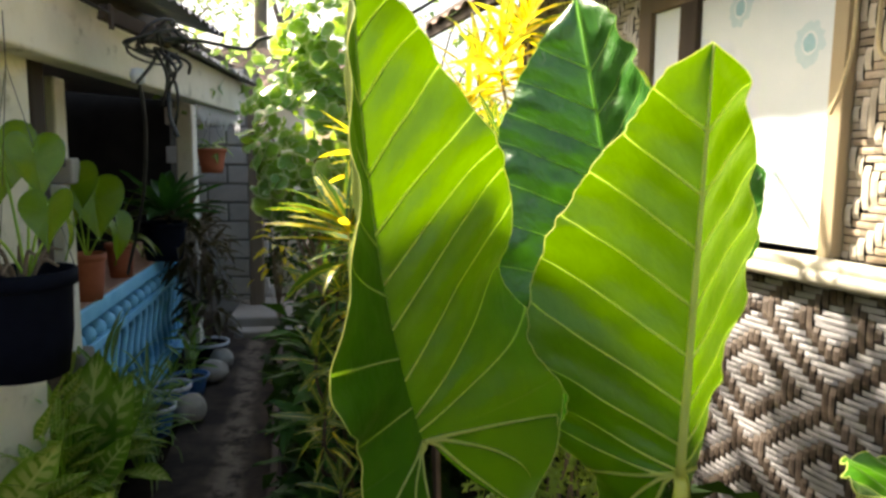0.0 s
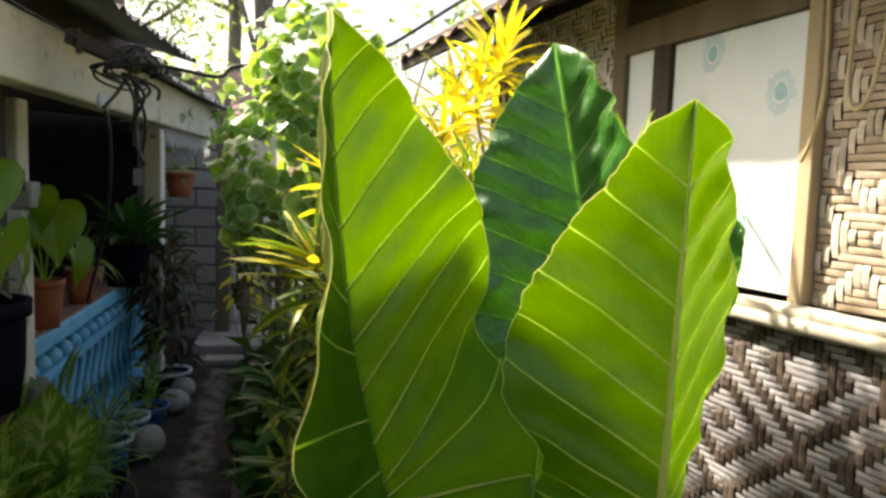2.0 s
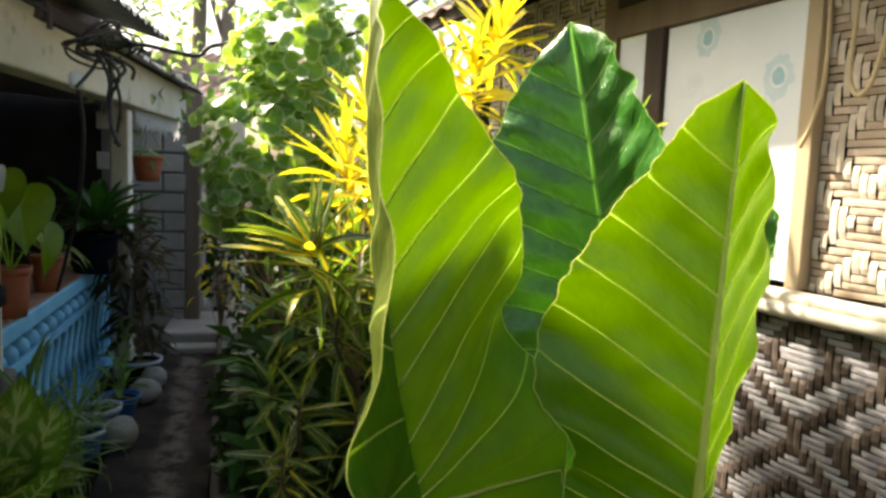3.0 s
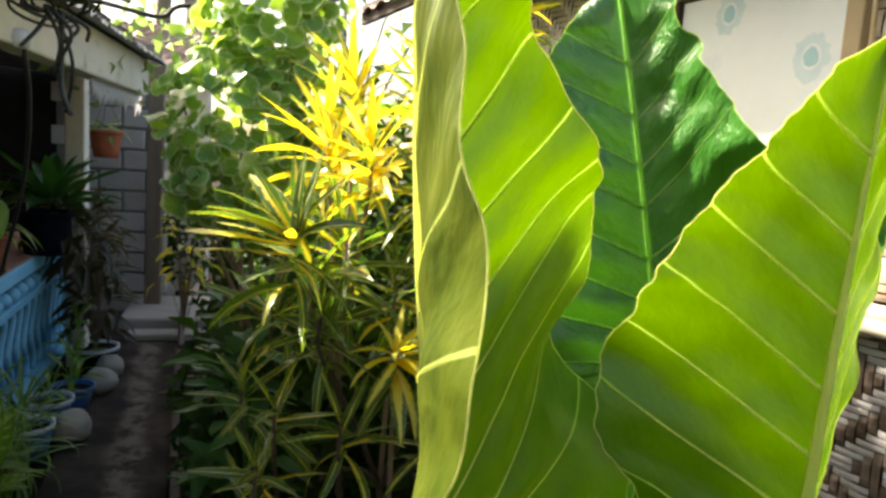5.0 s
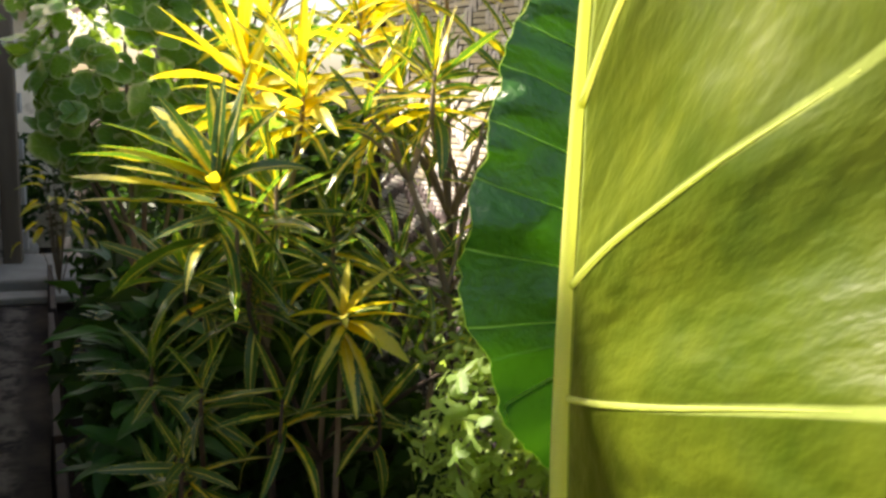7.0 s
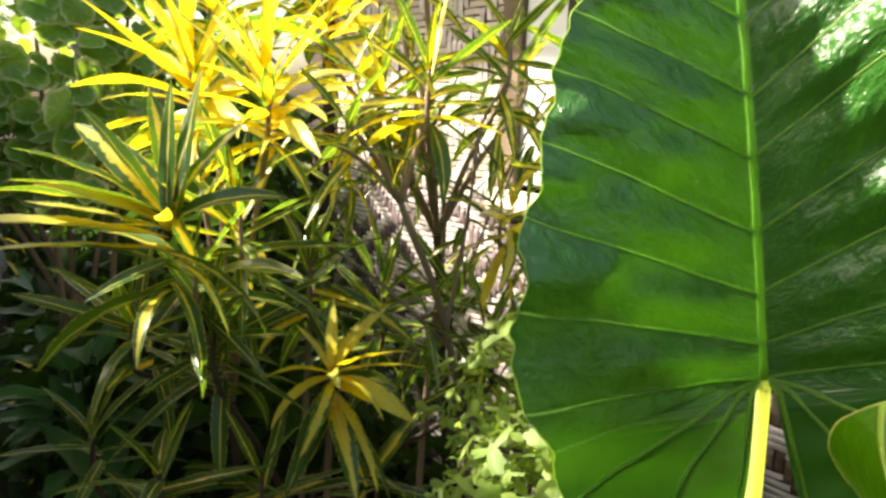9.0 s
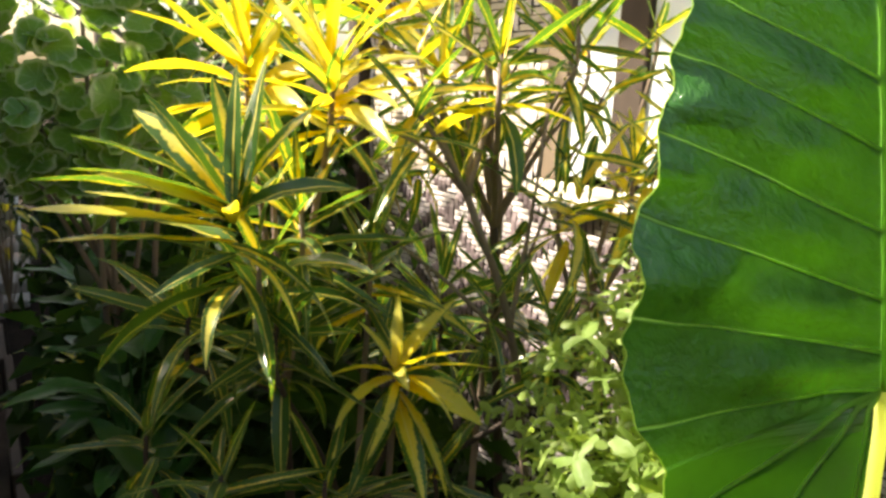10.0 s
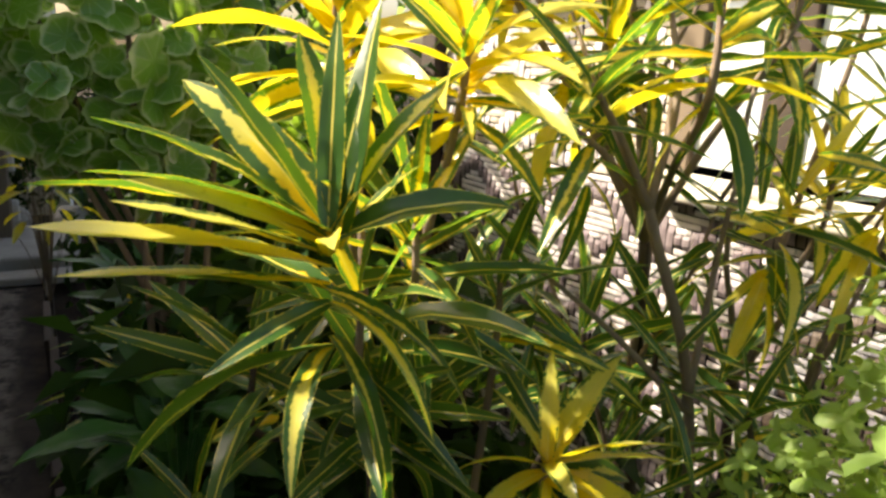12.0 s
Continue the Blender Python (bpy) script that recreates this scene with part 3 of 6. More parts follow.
FO = Vector((-1.715, 3.13, 0))
FT = Matrix((FD, FN, (0, 0, 1))).transposed()


def fac(s, z, out=0.0):
    return FO + FD * s + FN * out + Vector((0, 0, z))


def fac_box(shape, s0, s1, z0, z1, o0, o1, bevel=0.008):
    return shape.box((s1 - s0, o1 - o0, z1 - z0), fac((s0 + s1) / 2, (z0 + z1) / 2, (o0 + o1) / 2), FT, bevel)


LEN, TOP = 2.72, 0.86
bal = thing("balustrade", fac(LEN / 2, 0, -0.1), "blue painted concrete balustrade with a red cement top", "balustrade")
bal.location = (0, 0, 0)
part("rail", fac_box(Shape(), -0.03, LEN + 0.02, TOP - 0.10, TOP - 0.012, -0.20, 0.0, 0.012), M["blue"], bal)
part("top", fac_box(Shape(), -0.03, LEN + 0.02, TOP - 0.011, TOP, -0.42, -0.008, 0.004), M["ledge"], bal, "red cement ledge top")
part("plinth", fac_box(Shape(), -0.02, LEN + 0.02, 0.0, 0.10, -0.20, -0.005, 0.01), M["blue"], bal)
pend = fac_box(Shape(), LEN + 0.0, LEN + 0.14, 0.0, TOP - 0.10, -0.20, -0.02, 0.01)
part("pier", pend, M["blue"], bal)
def wavy_baluster(lean):
    """A flat cast baluster that swings from side to side on its way up."""
    sh = Shape()
    n, rows = 18, []
    for i in range(n + 1):
        u = i / n
        c = 0.046 * math.sin(2 * math.pi * (1.35 * u + 0.1)) + lean * (u - 0.5)
        w = 0.024 + 0.009 * math.cos(2 * math.pi * (1.9 * u + 0.15))
        b = 0.009
        rows.append([(c - w, -0.018), (c - w, 0.018 - b), (c - w + b, 0.018), (c + w - b, 0.018), (c + w, 0.018 - b), (c + w, -0.018)])
    verts = [(x, y, 0.10 + 0.485 * i / n) for i, r in enumerate(rows) for x, y in r]
    faces = [(i * 6 + k, i * 6 + (k + 1) % 6, (i + 1) * 6 + (k + 1) % 6, (i + 1) * 6 + k) for i in range(n) for k in range(6)]
    faces += [tuple(reversed(range(6))), tuple(n * 6 + k for k in range(6))]
    return sh.add(verts, faces).mesh("baluster", M["blue"], True)


WAVY = [wavy_baluster(q) for q in (0.03, 0.05)]
balls = Shape().lathe([(0.001, -0.05), (0.022, -0.045), (0.042, -0.026), (0.05, 0), (0.042, 0.026), (0.022, 0.045), (0.001, 0.05)], seg=16).mesh("ball", M["blue"], True)
part("lower_rail", fac_box(Shape(), -0.02, LEN + 0.02, 0.575, 0.625, -0.15, -0.03, 0.008), M["blue"], bal)
# added backing sheet, its dark colour in place of shade between balusters
part("panel", fac_box(Shape(), 0.0, LEN, 0.08, 0.60, -0.165, -0.15, 0), M["navy"], bal, "navy panel added for the dark shade behind the balusters")
for k in range(16):
    o = part("baluster", WAVY[k % 2], None, bal)
    o.matrix_basis = Matrix.Translation(fac(0.08 + 0.170 * k, 0, -0.075)) @ FT.to_4x4()
    o = part("ball", balls, None, bal)
    o.location = fac(0.08 + 0.170 * k, 0.672, -0.065)

# porch floor, walls and ceiling behind it; floor and walls coloured near-black for shade
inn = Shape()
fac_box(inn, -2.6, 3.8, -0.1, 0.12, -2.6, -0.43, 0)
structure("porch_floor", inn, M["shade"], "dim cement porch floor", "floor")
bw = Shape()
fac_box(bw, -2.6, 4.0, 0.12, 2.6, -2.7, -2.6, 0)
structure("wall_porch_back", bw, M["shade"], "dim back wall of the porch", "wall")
nw = Shape()
fac_box(nw, -2.75, -2.6, -0.1, 2.6, -2.7, -0.2, 0)
nw.box((0.16, 4.3, 2.1), (-1.46, 0.13, 0.86), None, 0.01)
structure("wall_house_near", nw, M["plaster"], "stained white plastered house wall", "wall")
cl = Shape()
cl.sheet(lambda u, v: fac(-2.6 + 6.5 * u, 2.10 + 0.012 * math.sin(u * 427) + 0.20 * v, 0.10 - 2.8 * v), 427, 2)
structure("porch_ceiling", cl, M["iron"], "dim corrugated iron porch ceiling", "ceiling", True)

# added, unseen: a board wall behind the yard that cuts low sky light
structure("wall_yard", Shape().box((7.0, 0.15, 1.9), (0.2, -3.2, 0.9), pose(0, 0, 0, 0, 0, 6)).box((0.15, 3.4, 1.9), (3.6, -1.5, 0.9), pose(0, 0, 0, 0, 0, 6)), M["wood"], "unseen weathered board wall added to cut sky light", "wall")

# columns under the beam
for x, y, w, z1, nm in ((-1.775, 3.06, 0.11, 1.90, "stained white porch column beside the wall"), (-2.02, 5.28, 0.125, 2.02, "white plastered porch column")):
    structure("column", Shape().box((w, w, z1), (x, y, z1 / 2), pose(0, 0, 0, 0, 0, 6), 0.012), M["plaster"], nm, "column")
structure("door_post", Shape().box((0.075, 0.09, 2.0), (-1.472, 2.42, 0.9), None, 0.01), M["darkwood"], "dark timber post against the white wall", "post")

structure("ledge_pier", Shape().box((0.10, 0.12, 1.44), (-1.70, 2.96, 0.72), pose(0, 0, 0, 0, 0, 11), 0.012), M["plaster"], "white plastered pier at the ledge's near end", "pier")
structure("pier_cap", Shape().box((0.11, 0.11, 0.11), (-1.675, 2.97, 1.497), pose(0, 0, 0, 0, 0, 11), 0.012), M["block"], "pale grey concrete block on the pier", "cap")
meter = thing("junction_box", (-1.66, 2.87, 1.555), "small brown junction box with a pale lid", "box")
part("box", Shape().box((0.075, 0.07, 0.085), (0, 0, 0.0), None, 0.006), M["darkwood"], meter)
part("lid", Shape().box((0.085, 0.08, 0.018), (0, 0, 0.052), None, 0.005), M["plaster"], meter, "chalky pale lid")
part("bracket", Shape().box((0.05, 0.10, 0.02), (-0.02, 0.06, -0.045), None, 0.003), M["darkwood"], meter)
structure("pier_footing", Shape().box((0.19, 0.20, 0.70), (-1.715, 2.98, 0.35), pose(0, 0, 0, 0, 0, 11), 0.02), M["mortar"], "grey cement footing of the pier", "footing")

# the heavy white eave beam
BA, BB = Vector((-1.20, 1.35, 0)), Vector((-1.50, 5.05, 0))
BD = (BB - BA).normalized()
BN = Vector((BD.y, -BD.x, 0))
BT = Matrix((BD, BN, (0, 0, 1))).transposed()
bm_ = Shape().box(((BB - BA).length + 2.4, 0.12, 0.225), BA + BD * ((BB - BA).length - 2.4) / 2 + Vector((0, 0, 1.98)) - BN * 0.06, BT, 0.012)
structure("eave_beam", bm_, M["plaster"], "stained white plastered eave beam", "beam")
pl = Shape().box(((BB - BA).length + 2.4, 0.03, 0.15), BA + BD * ((BB - BA).length - 2.4) / 2 + Vector((0, 0, 2.166)) - BN * 0.10, BT, 0.004)
structure("wall_plate", pl, M["darkwood"], "dark timber plate between the beam and the roof", "trim")
# corrugated roof over it, ragged at the edge, in two lapped runs
def roof_run(name, s0, s1, z, out, slope, label):
    n = int((s1 - s0) / 0.012)
    sh = Shape()
    def fn(u, v):
        s = s0 + (s1 - s0) * u
        o = out - 2.6 * v + (0.018 * noise.noise((s * 23, 0, 3)) if v == 0 else 0)
        q = BA + BD * s + BN * o
        return (q.x, q.y, z + slope * 2.6 * v + 0.011 * math.sin(s * 2 * math.pi / 0.076))
    sh.sheet(fn, n, 3)
    m = structure(name, sh, M["iron"], label, "roof", True)
    return m
# unseen run, cut short so that sun reaches the folded taro blade
roof_run("roof_house_near", -2.4, -0.12, 2.145, 0.03, 0.28, "unseen grey corrugated iron roof sheet cut short to let sun in")
# overhang added out of view to shade the lower taro blades
roof_run("roof_house_patch", -0.14, 0.44, 2.135, 0.60, 0.24, "grey corrugated iron roof sheet added with a long overhang to shade the taro")
# cut back so that sun reaches the croton's fan of leaves
roof_run("roof_house_middle", 0.42, 0.96, 2.140, 0.09, 0.28, "grey corrugated iron roof sheet cut back to let sun onto the crotons")
roof_run("roof_house", 0.93, 2.0, 2.125, 0.28, 0.28, "grey corrugated iron roof with a ragged torn edge")
roof_run("roof_house_lower", 1.95, 3.9, 2.085, 0.10, 0.28, "grey corrugated iron roof sheet lapped under the next")
# end wall of hollow blocks
blk_back = Shape().box((0.86, 0.10, 2.55), (-2.38, 6.98, 1.17), pose(0, 0, 0, 0, 0, 4))
# end wall coloured near-black for the porch shade
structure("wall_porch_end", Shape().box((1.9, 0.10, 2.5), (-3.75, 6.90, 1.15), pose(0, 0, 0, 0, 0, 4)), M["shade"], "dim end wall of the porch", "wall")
wall_blocks = structure("wall_blocks", blk_back, M["mortar"], "unpainted grey hollow block wall", "wall")
structure("end_post", Shape().box((0.13, 0.13, 2.25), (-1.92, 6.75, 1.15), pose(0, 0, 0, 0, 0.6, 8), 0.01), M["wood"], "weathered grey timber post at the porch end", "post")
lace = Shape()
for k in range(26):
    q = BB + BD * (-1.05 + 0.041 * k) - BN * 0.05 + Vector((0, 0, 1.865))
    ln = 0.09 + 0.12 * abs(noise.noise((k * 1.9, 3, 1)))
    lace.tube([q, q + Vector((0.004, 0.004, -ln * 0.6)), q + Vector((0.01 * math.sin(k), 0.006, -ln))], [0.012, 0.010, 0.002], 5)
tagged(part("frayed_plastic", lace, leafy("frayed_white_plastic", (0.72, 0.73, 0.76), (0.85, 0.86, 0.88), (0.9, 0.9, 0.95), 0.4, 0.6, 20), None, "", True), "frayed white plastic strips hanging under the beam", "fringe", "", "structure")


# ---- large arrow-shaped leaves ----
# where along the midrib, as shares of its length from the stalk's joint, a blade's widths and lifts are given
ALONG = (-0.34, -0.25, -0.12, 0.0, 0.12, 0.25, 0.38, 0.52, 0.66, 0.80, 0.91, 1.0)


def profile(values, a):
    """A smooth run through values at ALONG."""
    n = len(ALONG)
    i = max(0, min(n - 2, sum(1 for q in ALONG if q <= a) - 1))
    g = []
    for j in (i, i + 1):
        lo, hi = max(0, j - 1), min(n - 1, j + 1)
        g.append((values[hi] - values[lo]) / (ALONG[hi] - ALONG[lo]))
    h = ALONG[i + 1] - ALONG[i]
    s = max(0.0, min(1.0, (a - ALONG[i]) / h))
    return (2 * s**3 - 3 * s * s + 1) * values[i] + (s**3 - 2 * s * s + s) * h * g[0] + (3 * s * s - 2 * s**3) * values[i + 1] + (s**3 - s * s) * h * g[1]


def alocasia_leaf(owner, J, T, left, right, widths, lifts, blade_mat, rib_mat, veins, lobe=0.36, ruffle=0.006, waves=5.0, seed=0, thick=1.0, label="", pucker=0.003, under=1, under_mat=(None, None), bow=(0, 0, 0), crimp=1.0, fray=1.0, sunk=1.0, cleft=0.40):
    """A blade on its midrib from the stalk's joint J to the tip T; left, right: the ways in which its halves spread; widths and
    lifts: for each half, how far its margin lies out and how far it curls off, along the midrib; lobe: how far the lobes reach
    beyond the joint. veins: for each half, where each side vein leaves the midrib, as a share of its length, and its lean."""
    J, T, bow = Vector(J), Vector(T), Vector(bow)
    axis = T - J
    L = axis.length
    axis.normalize()
    sides = []
    for d in (left, right):
        ends = []
        for e in (d if hasattr(d[0], "__len__") else (d, d)):
            e = Vector(e)
            ends.append((e - axis * e.dot(axis)).normalized())
        sides.append(ends)
    B = lobe * L

    def inner(a, k):
        return 0.0 if a >= 0 else 0.010 + cleft * max(widths[k]) * (-a / B) ** 1.3

    def half_width(a, k):
        w = max(0.0, profile(widths[k], a / L))
        if a >= 0:
            return w
        lo = inner(a, k)
        return lo + max(0.0, w - lo) * math.sqrt(max(0.0, 1 - (-a / B) ** 5))

    def vein_at(a, b, k):
        """Which side vein runs through a, b, counted along the midrib, with fractions between them."""
        ends = [f * L + s * b for f, s in veins[k]]
        if a <= ends[0]:
            return -min(0.5, (ends[0] - a) / 0.08)
        for i in range(len(ends) - 1):
            if a <= ends[i + 1]:
                return i + (a - ends[i]) / max(1e-5, ends[i + 1] - ends[i])
        return len(ends) - 1 + min(0.5, (a - ends[-1]) / 0.08)

    def place(a, b, k, lift=0.0):
        d0, d1 = sides[k]
        d = d0.lerp(d1, max(0, min(1, 1.5 * a / L))).normalized()
        n = axis.cross(d)
        w = max(half_width(a, k), 0.004)
        r = b / w
        fade = min(1.0, w / 0.05)
        wave = ruffle * fade * r**3 * (math.sin(waves * 2 * math.pi * (a / L) + seed + 2.4 * k) + 0.9 * noise.noise((a * 16, seed + k * 5, 2)))
        wave += fray * 0.007 * noise.noise((a * 9, b * 11, seed + 3 * k)) * min(1, r * 2) * fade + crimp * 0.0028 * noise.noise((a * 26, b * 15, seed + 7 * k)) * min(1, r * 3) * fade
        puck = pucker * math.cos(2 * math.pi * vein_at(a, b, k)) * min(1, r * 4) * (1 - 0.3 * r) * (1 if k == 0 else -1) * under
        q = J + axis * a + d * b + n * (profile(lifts[k], a / L) * r * r + wave + puck + lift)
        q += bow * (4 * (a / L) * (1 - a / L))
        return q + d * fade * fray * (0.010 * r**2 * noise.noise((a * 24, seed * 3 + k, 7)) + 0.005 * r**4 * noise.noise((a * 75, seed * 5 + k, 1)))

    NU, NV = 170, 26
    for k in (0, 1):
        sh = Shape()
        spots = []
        for i in range(NU + 1):
            a = -B + (L + B) * (i / NU * 0.9985 + 0.0003)
            lo, w = inner(a, k), half_width(a, k)
            spots += [(a, lo + (w - lo) * j / NV) for j in range(NV + 1)]
        grid = [place(a, b, k) for a, b in spots]
        faces = [(i * (NV + 1) + j, (i + 1) * (NV + 1) + j, (i + 1) * (NV + 1) + j + 1, i * (NV + 1) + j + 1) for i in range(NU) for j in range(NV)]
        sh.add(grid, faces)
        sh.uv = [(vein_at(a, b, k), b if a >= 0 else 0.05) for a, b in spots]
        part("upper_skin", sh, blade_mat, owner, label if k == 0 else "", True)
        if under_mat[k]:
            sgn = 0.0009 * under * (1 if k == 0 else -1)
            low = Shape().add([q + axis.cross(sides[k][0].lerp(sides[k][1], max(0, min(1, 1.5 * s[0] / L)))).normalized() * sgn for q, s in zip(grid, spots)], faces)
            low.uv = sh.uv
            part("underside", low, M[under_mat[k]], owner, "", True)
        edge = [grid[i * (NV + 1) + NV] for i in range(NU + 1)]
        part("margin", Shape().tube(edge, 0.0007, 5), rib_mat, owner, "", True)
    belly = (axis.cross(sides[0][0]) - axis.cross(sides[1][0])).normalized() * under
    rib = [place(L * (i / 24) * 0.995, 0, 0) + belly * 0.0040 * sunk * thick * (1 - i / 26) for i in range(25)]
    part("midrib", Shape().tube(rib, [(0.0058 * (1 - i / 25) + 0.0010) * thick for i in range(25)], 8), rib_mat, owner, "", True)
    for k in (0, 1):
        for f, slope in veins[k]:
            a0, pts, n = f * L, [], 18
            reach = 0.0
            while reach < 0.88 * half_width(min(L * 0.99, a0 + slope * reach), k) and a0 + slope * reach < L * 0.985:
                reach += 0.004
            for j in range(n):
                b = reach * j / (n - 1)
                pts.append(place(a0 + slope * b, b, k, 0.0012 * thick * under * (1 if k == 0 else -1) * (1 - 0.8 * j / n)))
            if reach > 0.02:
                part("vein", Shape().tube(pts, [(0.0020 * (1 - j / n) ** 1.0 + 0.0002) * thick for j in range(n)], 6), rib_mat, owner, "", True)
        for i in range(3):
            pts = []
            for j in range(14):
                s = j / 13
                aa = -B * 0.93 * s * (1 - 0.30 * i)
                lo, hi = inner(aa, k), half_width(aa, k)
                pts.append(place(aa, lo + (hi - lo) * min(0.97, (0.06 + 0.42 * i) * s * 1.5 + 0.02), k, 0.0008 * under * (1 if k == 0 else -1)))
            part("vein", Shape().tube(pts, [(0.0028 * (1 - j / 14) ** 0.8 + 0.0003) * thick for j in range(14)], 5), rib_mat, owner, "", True)
    return J


def stalk(owner, J, foot, lean, r=0.012, mat="rib"):
    J, foot = Vector(J), Vector(foot)
    mid = (J + foot) / 2 + Vector(lean)
    pts = curve([J, J + Vector((0, 0, -0.08)) + Vector(lean) * 0.3, mid, foot], 8)
    part("stalk", Shape().tube(pts, [r * (0.55 + 0.9 * i / len(pts)) for i in range(len(pts))], 10), M[mat], owner, "", True)


alo = thing("giant_taro_plant", (0, 0, 0), "giant taro with tall wavy arrow-shaped green leaves", "plant")
# blade folded into a trough
alocasia_leaf(alo, (-0.0342, 0.8166, 1.2075), (-0.105, 0.736, 1.7519), ((-0.35, -0.93, 0), (-0.10, -1.0, 0)), (0.86, 0.50, 0.10),
              ((0.062, 0.105, 0.116, 0.111, 0.110, 0.176, 0.180, 0.193, 0.161, 0.122, 0.085, 0.0), (0.051, 0.136, 0.199, 0.243, 0.252, 0.215, 0.206, 0.199, 0.157, 0.104, 0.050, 0.0)),
              ((0.008, -0.003, -0.016, -0.032, -0.014, 0.006, 0.007, 0.031, 0.027, 0.016, 0.020, 0.0), (-0.027, -0.015, 0.001, 0.026, 0.052, 0.098, 0.050, 0.024, -0.012, -0.001, -0.025, 0.0)),
              M["alo_lit"], M["rib"],
              (((0.098, 0.12), (0.226, 0.40), (0.375, 0.62), (0.483, 0.84), (0.624, 1.25), (0.75, 1.5)),
               ((0.031, 0.35), (0.069, 0.70), (0.169, 0.88), (0.296, 0.86), (0.399, 0.80), (0.506, 0.82), (0.624, 1.02), (0.757, 1.05), (0.868, 1.1))),
              seed=1.1, fray=0.4, sunk=1.7, ruffle=0.004, bow=(-0.0157, -0.0135, -0.0146), label="bright yellow-green blade", under=-1, under_mat=("alo_pale", None), thick=0.95)
stalk(alo, (-0.0342, 0.8166, 1.2075), (0.16, 1.10, -0.05), (-0.02, 0.02, 0))
# blade with its pale raised veins turned to the path
alocasia_leaf(alo, (0.3008, 0.8759, 1.1444), (0.3005, 0.8329, 1.6916), (-0.94, 0.28, 0.1), (0.74, 0.67, 0),
              ((0.053, 0.097, 0.120, 0.173, 0.146, 0.193, 0.208, 0.182, 0.144, 0.094, 0.058, 0.0), (0.056, 0.112, 0.143, 0.149, 0.110, 0.105, 0.143, 0.151, 0.128, 0.099, 0.065, 0.0)),
              ((-0.070, -0.087, -0.095, -0.066, -0.006, 0.024, 0.007, 0.040, 0.037, 0.027, 0.030, 0.0), (0.058, 0.071, 0.076, 0.049, 0.022, -0.006, 0.006, -0.003, -0.001, -0.011, -0.013, 0.0)),
              M["alo_lit"], M["rib"],
              (((-0.010, 0.10), (0.006, 0.33), (0.064, 0.46), (0.155, 0.56), (0.268, 0.62), (0.383, 0.70), (0.515, 0.74), (0.643, 0.78), (0.792, 0.8)),
               ((0.006, 0.4), (0.056, 0.6), (0.145, 0.75), (0.253, 0.85), (0.37, 0.9), (0.50, 0.95), (0.635, 1.0), (0.785, 1.0))),
              seed=3.7, bow=(0.0027, 0.006, 0.0176), label="bright green blade with pale raised veins")
stalk(alo, (0.3008, 0.8759, 1.1444), (0.26, 1.12, -0.05), (0.0, 0.0, 0))
# darker blade behind
alocasia_leaf(alo, (0.3173, 1.2364, 1.2827), (0.215, 1.2819, 1.8412), (-0.96, 0.12, -0.2), (0.60, -0.79, 0.1),
              ((0.184, 0.205, 0.244, 0.255, 0.277, 0.259, 0.233, 0.199, 0.164, 0.113, 0.065, 0.0), (0.050, 0.123, 0.175, 0.210, 0.249, 0.303, 0.310, 0.196, 0.144, 0.098, 0.075, 0.0)),
              ((-0.030, -0.006, 0.012, 0.022, 0.020, 0.010, -0.006, -0.018, -0.018, -0.018, -0.012, 0.0), (0.009, 0.004, -0.003, -0.012, -0.026, -0.044, -0.062, -0.074, -0.041, -0.025, -0.006, 0.0)),
              M["alo_deep"], M["rib_deep"],
              (((0.003, 0.15), (0.065, 0.36), (0.153, 0.52), (0.263, 0.60), (0.391, 0.64), (0.50, 0.66), (0.625, 0.7), (0.76, 0.75)),
               ((0.003, 0.2), (0.065, 0.40), (0.157, 0.55), (0.263, 0.65), (0.393, 0.72), (0.49, 0.75), (0.61, 0.8), (0.75, 0.8))),
              lobe=0.40, cleft=0.16, seed=6.1, pucker=0.005, crimp=1.8, bow=(-0.0003, -0.0048, 0.0115), label="deep green glossy blade", under=-1, thick=1.1)
stalk(alo, (0.3173, 1.2364, 1.2827), (0.30, 1.20, -0.05), (0.02, 0.0, 0), 0.010)
# a low blade close to the wall
LOW = ((0.05, 0.07, 0.085, 0.09, 0.092, 0.09, 0.085, 0.075, 0.06, 0.04, 0.022, 0.0),) * 2
alocasia_leaf(alo, (0.52, 0.66, 1.20), (0.352, 0.575, 1.265), (-0.3, 0.8, 0.3), (0.3, -0.8, 0.1), LOW, tuple(tuple(0.1 * q for q in half) for half in LOW), M["alo_lit"], M["rib"],
              (((0.05, 0.3), (0.25, 0.6), (0.45, 0.8), (0.65, 0.9)),) * 2, seed=8.0)
stalk(alo, (0.52, 0.66, 1.20), (0.33, 1.13, -0.05), (0.06, 0.0, 0.05))


# ---- croton bushes ----
def blade_mesh(name, length, width, bend, material, n=11, tip=1.0, fold=0.35, base=0.12, curl=0.0, blunt=0.85):
    """A lance-shaped leaf along +x from its foot at the origin, arching down by bend."""
    sh = Shape()
    def fn(u, v):
        b = v * 2 - 1
        w = width * (base * (1 - u) + math.sin(math.pi * min(1, u * 0.97 + 0.03) ** 0.82) ** blunt)
        ang = bend * u * u
        x = length * (u - 0.16 * bend * bend * u**3)
        z = -length * bend * u * u * 0.5
        y = b * w * 0.5
        wave = 0.05 * width * math.sin(u * 19 + b * 2)
        return (x + abs(y) * fold * 0.2 * math.sin(ang), y, z + abs(y) * fold + (wave + curl * b * u * width) * min(1, w / width))
    return sh.sheet(fn, n, 4).mesh(name, material, True)


